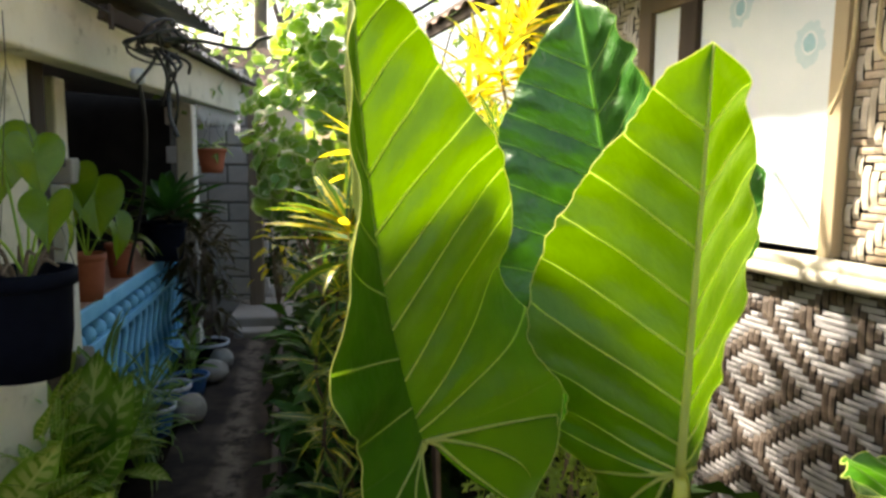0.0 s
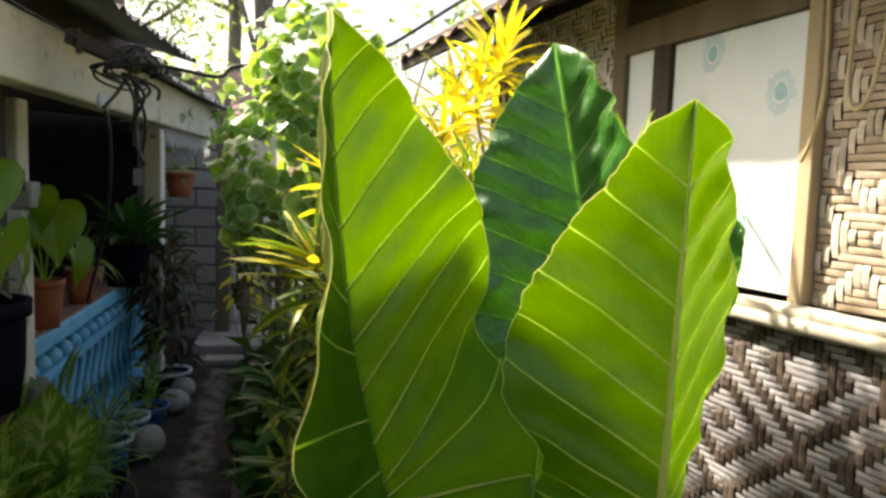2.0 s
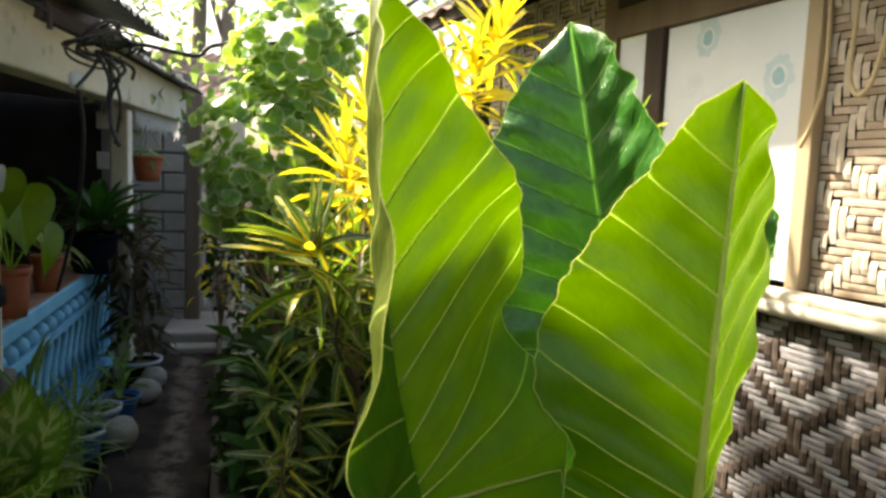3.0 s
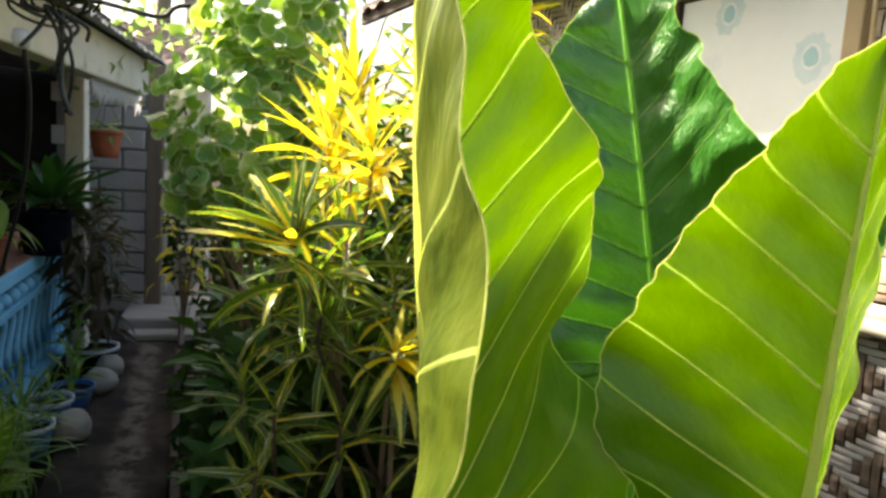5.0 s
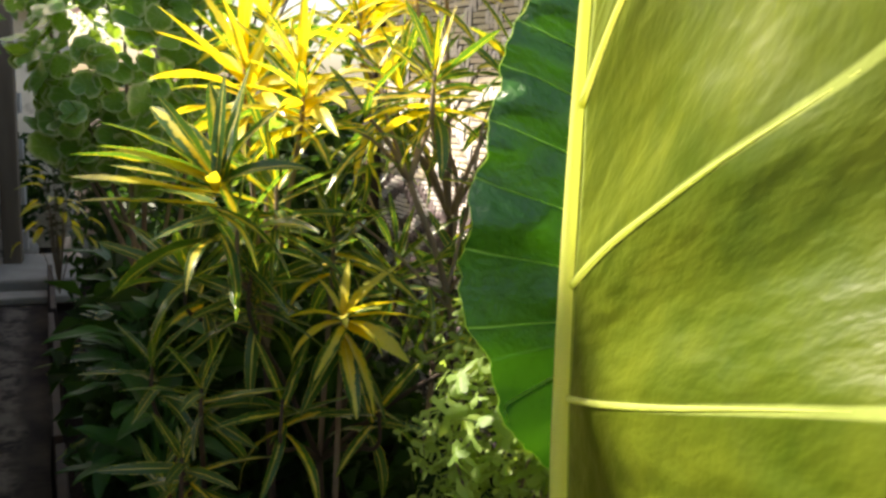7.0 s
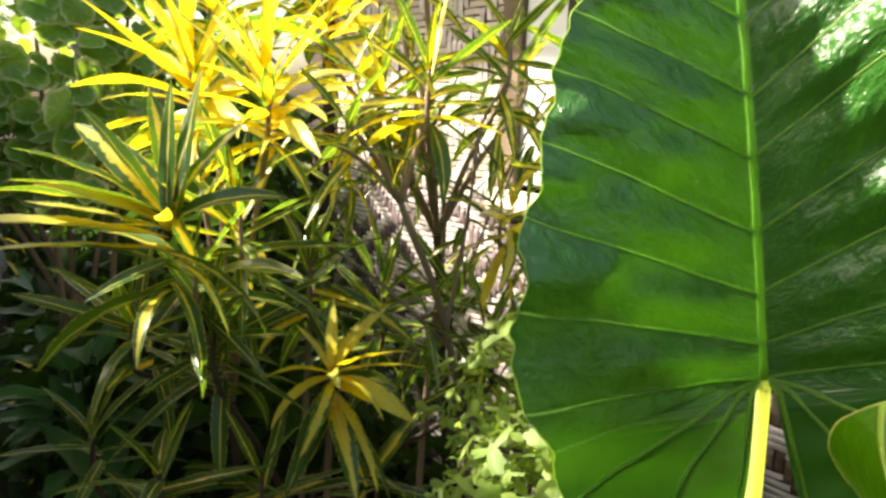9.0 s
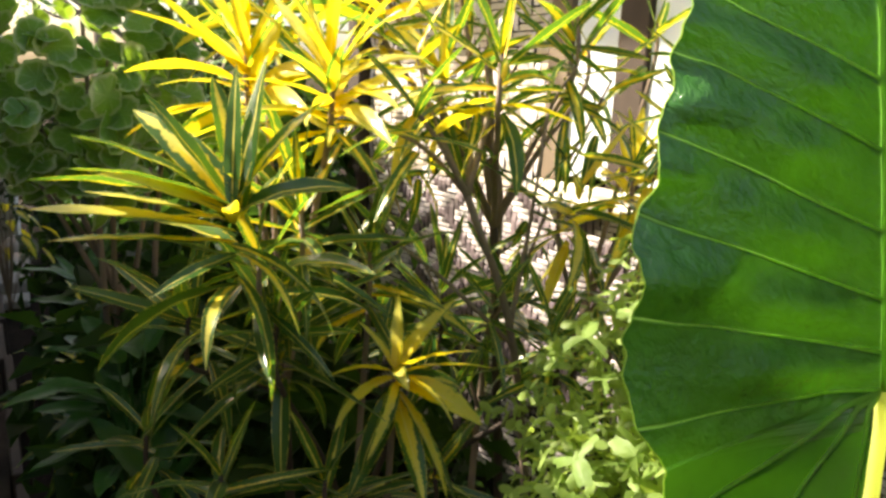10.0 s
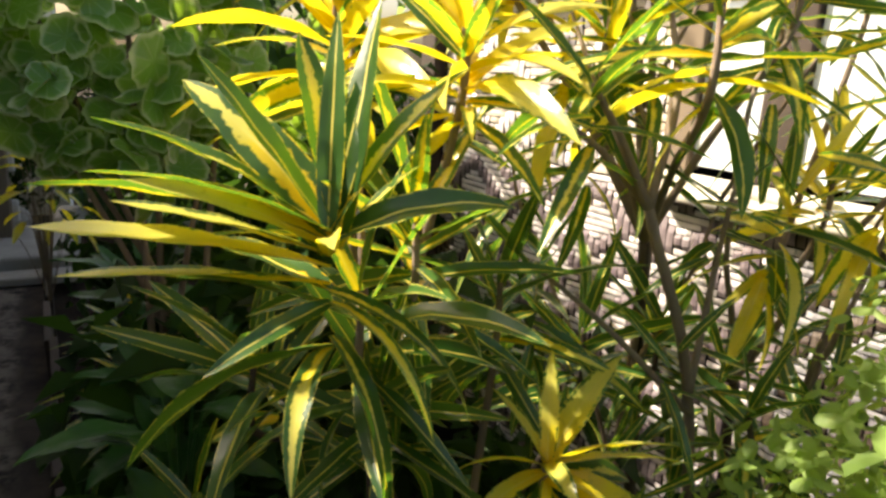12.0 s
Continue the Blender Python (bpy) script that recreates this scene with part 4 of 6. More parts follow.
CRO = {tone: [blade_mesh("leaf", 0.20, (0.0185 if tone == "cro_gold" else 0.0190) + 0.0035 * (k % 3), bend, M[tone], n=14, curl=(k % 3 - 1) * 0.5, blunt=0.66, fold=0.42) for k, bend in enumerate((0.15, 0.45, 0.8, 1.15, 1.5))] for tone in ("cro_gold", "cro_mix", "cro_dark", "cro_star")}


def rosette(owner, at, size, count, tone, rng, lean=(0, 0), lift=78, drop=-28, spread=0.13, second=None, share=0.0):
    """A leafy shoot: leaves upright at its crown, level and then hanging lower down the stem."""
    at = Vector(at)
    tilt = Matrix.Rotation(math.hypot(*lean), 4, Vector((-lean[1], lean[0], 0))) if any(lean) else Matrix()
    for i in range(count):
        f = i / max(1, count - 1)
        az = i * 137.5 + rng.uniform(-22, 22)
        el = lift + (drop - lift) * f**0.75 + rng.uniform(-12, 12)
        which = min(4, max(0, int(f * 2.6 + rng.uniform(-0.8, 1.2))))
        t = second if second and rng.random() < share + 0.35 * (f - 0.5) else tone
        if t == "cro_gold":
            which = min(which, 2)
        leaf = part("leaf", CRO[t][which], None, owner)
        sc = size * (0.62 + 0.42 * math.sin(math.pi * (0.15 + 0.7 * f))) * rng.uniform(0.8, 1.14)
        stem = at + tilt @ Vector((0, 0, -spread * f * size / 0.2))
        leaf.matrix_basis = Matrix.Translation(stem) @ tilt @ Matrix.Rotation(radians(az), 4, "Z") @ Matrix.Rotation(radians(-el), 4, "Y") @ Matrix.Rotation(radians(rng.uniform(-35, 35)), 4, "X") @ Matrix.Diagonal((sc / 0.2, sc / 0.2 * rng.uniform(0.85, 1.3), sc / 0.2, 1))


def fan(owner, at, leaves, rng, broad=1.3):
    """A shoot whose leaves are set one by one: bearing, rise, length, bend, tone, how far down the stem."""
    for az, el, ln, which, tone, down in leaves:
        leaf = part("leaf", CRO[tone][which], None, owner)
        leaf.matrix_basis = Matrix.Translation(Vector(at) + Vector((0.05 * down, 0.02 * down, -down))) @ Matrix.Rotation(radians(az), 4, "Z") @ Matrix.Rotation(radians(-el), 4, "Y") @ Matrix.Rotation(radians(rng.uniform(-30, 30)), 4, "X") @ Matrix.Diagonal((ln / 0.2, ln / 0.2 * broad, ln / 0.2, 1))


def twig(owner, pts, r0, r1, mat="bark", name="stem"):
    c = curve(pts, 6)
    part(name, Shape().tube(c, [r0 + (r1 - r0) * i / (len(c) - 1) for i in range(len(c))], 7), M[mat], owner, "", True)


def croton(label, base, fork, crowns, seed):
    """crowns: place, leaf length, number of leaves, main tone, other tone, share of the other."""
    ob = thing("croton", (0, 0, 0), label, "plant", "crotons in the bed")
    rng = random.Random(seed)
    # main stem in dark wood, standing for the shade low in the bush
    twig(ob, [base, ((base[0] + fork[0]) / 2 + 0.02, (base[1] + fork[1]) / 2, (base[2] + fork[2]) / 2), fork], 0.012, 0.008, "darkwood")
    for at, size, count, tone, other, share, lean in crowns:
        at = (at[0] + 0.02, at[1], at[2] + 0.035)
        mid = [(a * 0.5 + b * 0.5) for a, b in zip(fork, at)]
        mid[2] -= 0.03
        low = (at[0], at[1], at[2] - 0.09)
        # branches below 1.3 m are darker too, shade put into their colour
        twig(ob, [fork, mid, low, at], 0.0065, 0.0035, "darkwood" if at[2] < 1.30 else "bark", "branch")
        rosette(ob, at, size * (0.84 if at[2] < 1.15 else 1.0), int(count * (0.50 if at[2] < 1.10 else 0.8 if at[2] < 1.40 else 1.0)), tone, rng, lean, drop=-4 if tone == G and at[2] > 1.3 else -28, second=other, share=share)
    return ob


G, X, K = "cro_gold", "cro_mix", "cro_dark"
croton("tall croton with narrow golden and green leaves", (-0.16, 2.00, -0.05), (-0.16, 1.94, 1.02), [
    ((-0.240, 1.720, 1.300), 0.18, 18, K, X, 0.40, (-0.10, -0.15)),
    ((-0.226, 1.990, 1.570), 0.20, 34, G, X, 0.10, (-0.1, 0.0)),
    ((-0.130, 1.800, 1.550), 0.17, 34, G, X, 0.15, (-0.1, -0.1)),
    ((-0.173, 2.250, 1.730), 0.20, 30, G, X, 0.10, (-0.2, 0.0)),
    ((-0.173, 1.790, 1.350), 0.19, 30, X, K, 0.35, (0, -0.2)),
    ((-0.330, 1.860, 1.180), 0.19, 26, K, X, 0.40, (-0.3, -0.2)),
], 11)
fan(bpy.data.objects["croton"], (-0.255, 1.680, 1.400), (
    (152, 34, 0.22, 1, X, 0.0), (142, 52, 0.18, 0, X, 0.0), (156, 20, 0.255, 1, X, 0.01), (150, 12, 0.20, 0, G, 0.02),
    (158, 8, 0.255, 0, G, 0.03), (162, 3, 0.225, 0, G, 0.045), (215, -5, 0.12, 1, K, 0.06), (75, 78, 0.18, 0, K, 0.0),
    (50, 66, 0.17, 0, X, 0.0), (15, 58, 0.19, 1, X, 0.0)), random.Random(5))
fan(bpy.data.objects["croton"], (-0.255, 1.680, 1.400), (
    (345, 35, 0.16, 2, K, 0.01), (330, -10, 0.17, 3, X, 0.05), (300, 5, 0.15, 3, X, 0.06), (120, 40, 0.20, 1, X, 0.02),
    (182, 30, 0.16, 1, G, 0.01), (260, 42, 0.11, 2, G, 0.02), (130, 14, 0.22, 1, K, 0.05), (240, 10, 0.15, 3, X, 0.10), (290, -12, 0.17, 3, X, 0.09), (170, -8, 0.2, 2, K, 0.10)), random.Random(6))
fan(bpy.data.objects["croton"], (-0.245, 1.680, 1.395), ((62, 70, 0.21, 0, X, 0.0), (100, 62, 0.19, 0, X, 0.0), (35, 48, 0.11, 1, G, 0.01), (168, 27, 0.20, 1, X, 0.0), (135, 42, 0.23, 1, X, 0.0)), random.Random(8), 1.8)
croton("tall croton with bright yellow crowns on bare stems", (0.30, 1.98, -0.05), (0.24, 1.98, 1.30), [
    ((0.095, 1.720, 1.570), 0.15, 18, X, G, 0.20, (-0.1, -0.1)),
    ((0.070, 1.880, 1.560), 0.17, 20, X, G, 0.30, (-0.1, -0.1)),
    ((0.285, 1.840, 1.640), 0.15, 11, X, K, 0.30, (0.1, -0.1)),
    ((0.110, 1.960, 1.830), 0.20, 30, G, X, 0.05, (0, 0)),
    ((0.185, 2.020, 1.960), 0.19, 30, G, X, 0.05, (0.1, 0)),
    ((0.020, 2.080, 1.700), 0.19, 28, G, X, 0.10, (0, 0)),
    ((0.400, 1.990, 1.620), 0.18, 12, X, K, 0.30, (0.2, 0)),
    ((0.060, 2.250, 1.820), 0.19, 28, G, X, 0.10, (0, 0)),
], 12)
croton("croton with yellow striped leaves against the hut wall", (0.46, 1.98, -0.05), (0.44, 1.98, 1.06), [
    ((0.486, 1.930, 1.385), 0.16, 24, G, X, 0.20, (0.1, -0.1)),
    ((0.350, 1.960, 1.330), 0.16, 8, K, X, 0.30, (-0.1, -0.1)),
    ((0.600, 1.900, 1.480), 0.15, 10, X, G, 0.30, (0.2, -0.1)),
    ((0.560, 2.000, 1.660), 0.17, 10, X, K, 0.30, (0.2, 0)),
    ((0.250, 1.950, 1.150), 0.17, 22, K, X, 0.20, (-0.2, -0.2)),
], 13)
croton("low croton with green leaves striped yellow", (-0.05, 1.88, -0.05), (-0.05, 1.88, 0.78), [
    ((-0.217, 1.730, 1.200), 0.175, 22, K, X, 0.30, (-0.1, -0.3)),
    ((-0.166, 1.650, 0.990), 0.18, 24, K, X, 0.45, (-0.1, -0.4)),
    ((0.020, 1.720, 0.940), 0.18, 24, K, X, 0.40, (0.1, -0.4)),
    ((-0.061, 1.830, 1.270), 0.18, 26, K, X, 0.30, (0, -0.1)),
    ((0.213, 1.720, 1.130), 0.13, 20, K, X, 0.35, (0.1, -0.2)),
    ((0.080, 1.880, 1.180), 0.17, 26, K, X, 0.30, (0.1, -0.1)),
], 14)
STAR = (-0.042, 1.675, 1.165)
star = thing("croton", (0, 0, 0), "small croton shoot of broad yellow leaves edged green", "plant", "crotons in the bed")
twig(star, [(-0.03, 1.80, -0.05), (-0.03, 1.78, 0.6), (-0.04, 1.70, 1.00), STAR], 0.008, 0.004)
fan(star, STAR, (
    (32, 42, 0.155, 1, "cro_star", 0.0), (72, 72, 0.11, 0, "cro_star", 0.0), (352, 14, 0.145, 1, "cro_star", 0.005), (322, -2, 0.14, 2, "cro_star", 0.015),
    (296, -30, 0.165, 1, "cro_star", 0.03), (192, 2, 0.115, 3, "cro_star", 0.01), (165, 22, 0.10, 2, "cro_star", 0.005), (248, -8, 0.12, 3, "cro_star", 0.02),
    (275, -34, 0.155, 1, X, 0.04), (128, 55, 0.09, 1, "cro_star", 0.0), (338, 30, 0.125, 1, "cro_star", 0.0), (222, -28, 0.13, 2, X, 0.03),
    (10, 6, 0.13, 2, X, 0.02), (308, 12, 0.11, 3, "cro_star", 0.01), (262, 24, 0.075, 2, "cro_star", 0.0), (210, -45, 0.15, 1, K, 0.05), (318, -40, 0.17, 1, X, 0.05)), random.Random(9), 1.75)
croton("spreading croton with dark drooping leaves", (-0.28, 1.95, -0.05), (-0.28, 1.90, 0.60), [
    ((-0.300, 1.670, 1.010), 0.17, 30, K, X, 0.40, (-0.1, -0.4)),
    ((-0.330, 1.640, 0.900), 0.16, 28, K, X, 0.40, (-0.2, -0.4)),
    ((-0.360, 1.760, 0.780), 0.16, 26, K, X, 0.30, (-0.2, -0.3)),
    ((-0.290, 1.620, 0.720), 0.17, 28, K, X, 0.30, (-0.1, -0.4)),
    ((-0.400, 1.900, 0.980), 0.16, 24, K, X, 0.50, (-0.2, 0)),
    ((-0.300, 1.800, 0.500), 0.17, 26, K, X, 0.30, (-0.1, -0.2)),
], 15)


# ---- a bare-stemmed croton in front of the hut: forked grey stems, thin leaves at their ends ----
twiggy = thing("bare_stemmed_croton", (0, 0, 0), "leggy croton with forked grey stems and thin drooping leaves", "plant", "crotons in the bed")
rng = random.Random(17)
FORK = (0.085, 1.75, 1.40)
twig(twiggy, [(0.32, 1.86, -0.05), (0.29, 1.84, 0.6), (0.185, 1.76, 1.14), FORK], 0.0085, 0.0060)
twig(twiggy, [(0.40, 1.86, -0.05), (0.41, 1.86, 0.6), (0.43, 1.84, 1.08), (0.50, 1.84, 1.32)], 0.007, 0.004)
twig(twiggy, [(0.19, 1.90, -0.05), (0.20, 1.93, 0.8), (0.263, 2.00, 1.314), (0.22, 2.0, 1.48)], 0.008, 0.005)
for a, b, r in ((FORK, (-0.01, 1.72, 1.523), 0.0055), (FORK, (0.15, 1.85, 1.60), 0.0060), (FORK, (-0.04, 1.80, 1.50), 0.0048), (FORK, (0.136, 1.90, 1.52), 0.0045), (FORK, (0.05, 1.90, 1.60), 0.0042), ((0.22, 2.0, 1.48), (0.184, 2.02, 1.62), 0.004), ((0.22, 2.0, 1.48), (0.31, 2.02, 1.64), 0.004), ((0.17, 1.75, 1.18), (0.23, 1.80, 1.42), 0.0048), ((0.18, 1.755, 1.15), (-0.02, 1.78, 1.33), 0.0045), ((0.23, 1.80, 1.42), (0.30, 1.82, 1.60), 0.004), ((0.23, 1.96, 1.10), (0.36, 1.98, 1.36), 0.0045), ((0.36, 1.98, 1.36), (0.42, 1.90, 1.58), 0.004), ((0.43, 1.84, 1.08), (0.52, 1.80, 1.60), 0.0042), ((0.43, 1.84, 1.08), (0.42, 1.74, 1.46), 0.0042), ((0.21, 1.94, 0.95), (0.10, 2.00, 1.25), 0.004), ((0.10, 2.00, 1.25), (0.03, 2.0, 1.44), 0.0035)):
    a, b = Vector(a), Vector(b)
    twig(twiggy, [a, a.lerp(b, 0.5) + Vector((rng.uniform(-0.015, 0.015), rng.uniform(-0.015, 0.015), 0.012)), b], r, r * 0.55, name="branch")
for at, size, count, tone, lean in (((0.15, 1.85, 1.61), 0.15, 10, X, (0.1, -0.1)), ((-0.01, 1.72, 1.53), 0.13, 12, X, (-0.1, -0.1)), ((0.136, 1.90, 1.53), 0.13, 6, K, (0, 0)), ((0.05, 1.90, 1.61), 0.15, 15, G, (0, 0)), ((0.23, 1.80, 1.40), 0.12, 6, K, (0.2, -0.1)), ((-0.02, 1.78, 1.33), 0.14, 9, K, (-0.1, -0.2)), ((0.36, 1.98, 1.34), 0.12, 7, K, (0.2, -0.1)), ((0.184, 2.02, 1.60), 0.14, 12, X, (0, 0)), ((0.30, 1.82, 1.61), 0.15, 9, X, (0.1, -0.1)), ((0.42, 1.90, 1.59), 0.16, 9, X, (0.2, 0)), ((0.52, 1.80, 1.60), 0.16, 11, X, (0.2, -0.1)), ((0.42, 1.74, 1.47), 0.15, 14, G, (0.2, -0.1)), ((0.03, 2.0, 1.42), 0.14, 7, K, (0, 0)), ((0.302, 1.78, 1.41), 0.15, 14, G, (0.1, -0.15)), ((0.14, 1.74, 1.24), 0.12, 5, K, (0.1, -0.3)), ((0.20, 1.86, 1.22), 0.14, 9, K, (0.1, -0.2)), ((0.30, 1.84, 1.16), 0.14, 14, K, (0.1, -0.3)), ((0.42, 1.86, 1.22), 0.14, 14, K, (0.1, -0.2)), ((0.50, 1.84, 1.30), 0.14, 12, K, (0.1, -0.2)), ((0.44, 1.80, 1.08), 0.14, 14, K, (0.1, -0.3))):
    rosette(twiggy, at, size, count, tone, rng, lean, lift=62, drop=-52, spread=0.16, second=K, share=0.25)


# ---- shrub with round pale-edged leaves ----
def round_mesh(name, r, cup, seed, material):
    sh = Shape()
    def fn(u, v):
        a = 2 * math.pi * u
        notch = 1 - 0.42 * math.exp(-((u - 0.5) / 0.05) ** 2)
        rr = r * v * (notch if v > 0.1 else 1) * (1 + 0.05 * math.sin(a * 9 + seed) * v)
        return (rr * math.cos(a), rr * math.sin(a), cup * rr * rr / r + 0.10 * r * v * v * math.sin(3 * a + seed))
    return sh.sheet(fn, 32, 5).mesh(name, material, True)


def cloud(rng, boxes, count, shell=0.55):
    """Places in some ellipsoids (centre, radii), thicker towards their skins; with the way out."""
    out = []
    vol = [b[1][0] * b[1][1] * b[1][2] for b in boxes]
    for _ in range(count):
        c, r = rng.choices(boxes, vol)[0]
        d = Vector((rng.gauss(0, 1), rng.gauss(0, 1), rng.gauss(0, 1))).normalized()
        k = rng.uniform(shell, 1.0) ** 0.7 * (1 + 0.18 * noise.noise(d * 2.3 + Vector(c)))
        out.append((Vector(c) + Vector((d.x * r[0], d.y * r[1], d.z * r[2])) * k, d))
    return out


def facing(at, d, rng, up=0.55, wild=0.6):
    n = (Vector(d) * (1 - up) + Vector((0, 0, up)) + Vector((rng.uniform(-wild, wild), rng.uniform(-wild, wild), rng.uniform(-wild, wild)))).normalized()
    return Matrix.Translation(at) @ n.to_track_quat("Z", "X").to_matrix().to_4x4() @ Matrix.Rotation(rng.uniform(0, 6.28), 4, "Z")


shrub = thing("round_leaf_shrub", (0, 0, 0), "leafy shrub of round green leaves edged in cream", "plant")
rng = random.Random(21)
RM = [round_mesh("leaf", 0.040, c, s, M["round_leaf"]) for s, c in enumerate((0.06, 0.12, -0.12, 0.16))]
ells = [((-0.52, 2.56, 1.62), (0.25, 0.24, 0.36)), ((-0.42, 2.62, 1.98), (0.24, 0.22, 0.28)), ((-0.56, 2.70, 1.42), (0.18, 0.20, 0.18)), ((-0.30, 2.75, 1.55), (0.24, 0.2, 0.3))]
spots = cloud(rng, ells, 1050, 0.5)
spots.sort(key=lambda q: q[0].y)
for at, d in spots[:300]:
    o = part("leaf", rng.choice(RM), None, shrub)
    o.matrix_basis = facing(at, d + Vector((-0.15, -0.55, 0)), rng, 0.50, 0.70) @ Matrix.Scale(rng.uniform(0.62, 1.22), 4)
rest = []
for at, d in spots[300:760]:
    m = facing(at, d + Vector((-0.2, -0.5, 0)), rng, 0.4, 0.75) @ Matrix.Scale(rng.uniform(0.55, 1.1), 4)
    rest.append(Shape().sheet(lambda u, v: m @ Vector((0.04 * v * math.cos(6.283 * u) * (1 - 0.4 * math.exp(-((u - 0.5) / 0.05) ** 2)), 0.04 * v * math.sin(6.283 * u), 0.006 * v * v + 0.004 * v * math.sin(18.85 * u))), 20, 3))
fill(rest, "leaves", M["round_leaf"], shrub)
for k in range(7):
    at = spots[k * 40][0]
    twig(shrub, [(-0.48 + 0.03 * k, 2.68, -0.05), (-0.5 + 0.02 * k, 2.66, 0.8), (at.x, at.y + 0.08, at.z - 0.1)], 0.014, 0.004)


# ---- lime-green lobed bush in front of the wall ----
def lobed_mesh(name, r, seed, material):
    """A small leaf with five toothed lobes, its foot at the origin."""
    sh = Shape()
    def fn(u, v):
        a = (u - 0.5) * 4.4
        rr = r * 1.25 * v * (0.26 + 0.74 * abs(math.cos(a * 1.43)) ** 2.2) * (1 + 0.10 * math.sin(a * 17))
        return (r * 0.35 + rr * math.cos(a), rr * math.sin(a), -0.25 * rr * rr / r + 0.12 * rr * math.sin(a * 3 + seed))
    return sh.sheet(fn, 30, 2).mesh(name, material, True)


lime = thing("lime_bush", (0, 0, 0), "bushy plant of small lobed lime-green leaves", "plant")
rng = random.Random(31)
LM = [lobed_mesh("leaf", 0.025, s, M["lime"]) for s in range(4)]
ells = [((0.17, 1.44, 1.06), (0.11, 0.10, 0.13)), ((0.20, 1.66, 1.10), (0.09, 0.08, 0.13)), ((0.15, 1.54, 1.17), (0.07, 0.07, 0.09)), ((0.22, 1.52, 0.95), (0.17, 0.14, 0.22)), ((0.14, 1.46, 0.80), (0.12, 0.12, 0.2)), ((0.36, 1.62, 1.18), (0.14, 0.12, 0.2)), ((0.40, 1.66, 0.9), (0.16, 0.14, 0.25)), ((0.33, 1.50, 1.14), (0.13, 0.10, 0.15)), ((0.24, 1.49, 1.23), (0.12, 0.10, 0.10)), ((0.41, 1.55, 1.30), (0.14, 0.10, 0.14)), ((0.33, 1.40, 1.05), (0.14, 0.10, 0.2))]
spots = cloud(rng, ells, 2300, 0.35)
spots.sort(key=lambda q: q[0].y - 0.3 * q[0].z)
for at, d in spots[:300]:
    o = part("leaf", rng.choice(LM), None, lime)
    o.matrix_basis = facing(at, d + Vector((-0.2, -0.5, 0)), rng, 0.5, 0.6) @ Matrix.Scale(rng.uniform(0.6, 1.2), 4)
rest = []
for at, d in spots[300:]:
    m = facing(at, d, rng, 0.5, 0.6) @ Matrix.Scale(rng.uniform(0.6, 1.2), 4)
    s = Shape()
    s.sheet(lambda u, v: m @ Vector((0.006 + 0.021 * v * (0.28 + 0.72 * abs(math.cos((u - 0.5) * 6.3)) ** 2.2) * math.cos((u - 0.5) * 4.4), 0.021 * v * (0.28 + 0.72 * abs(math.cos((u - 0.5) * 6.3)) ** 2.2) * math.sin((u - 0.5) * 4.4), -0.004 * v)), 20, 1)
    rest.append(s)
fill(rest, "leaves", M["lime"], lime)
for k in range(8):
    at = spots[k * 70][0]
    twig(lime, [(0.20 + 0.02 * k, 1.55, -0.05), (0.18 + 0.02 * k, 1.52, 0.5), (at.x, at.y + 0.02, at.z)], 0.008, 0.002)


# ---- leaves on stalks, for pot plants and undergrowth ----
def heart_mesh(name, length, width, cup, material):
    """A heart-shaped leaf along +x, hung from the notch at its origin."""
    sh = Shape()
    def fn(u, v):
        t = 2 * math.pi * u
        px, py = 16 * math.sin(t) ** 3, 13 * math.cos(t) - 5 * math.cos(2 * t) - 2 * math.cos(3 * t) - math.cos(4 * t)
        x, y = (5 - py * v) / 22 * length, px * v / 32 * width
        return (x, y, abs(y) * 0.30 - cup * x * x / length + 0.03 * length * math.sin(6 * t) * v * v)
    return sh.sheet(fn, 36, 4).mesh(name, material, True)


def oval_mesh(name, length, width, bend, material, heart=0.0, n=10):
    """A broad leaf along +x, with a heart-shaped foot where heart is above 0."""
    sh = Shape()
    def fn(u, v):
        b = v * 2 - 1
        w = width * math.sin(math.pi * min(1, (u * (1 - 0.1) + 0.10 + 0.10 * heart)) ** (0.85 - 0.25 * heart)) ** 0.75 if u < 0.999 else 0.0
        x = length * u - heart * 0.32 * length * abs(b) ** 1.5 * (1 - u) ** 2
        return (x * (1 - 0.1 * bend * u), b * w * 0.5, -length * bend * u * u * 0.5 + abs(b) * w * 0.16 + 0.02 * length * math.sin(u * 12 + b * 3) * abs(b))
    return sh.sheet(fn, n, 6).mesh(name, material, True)


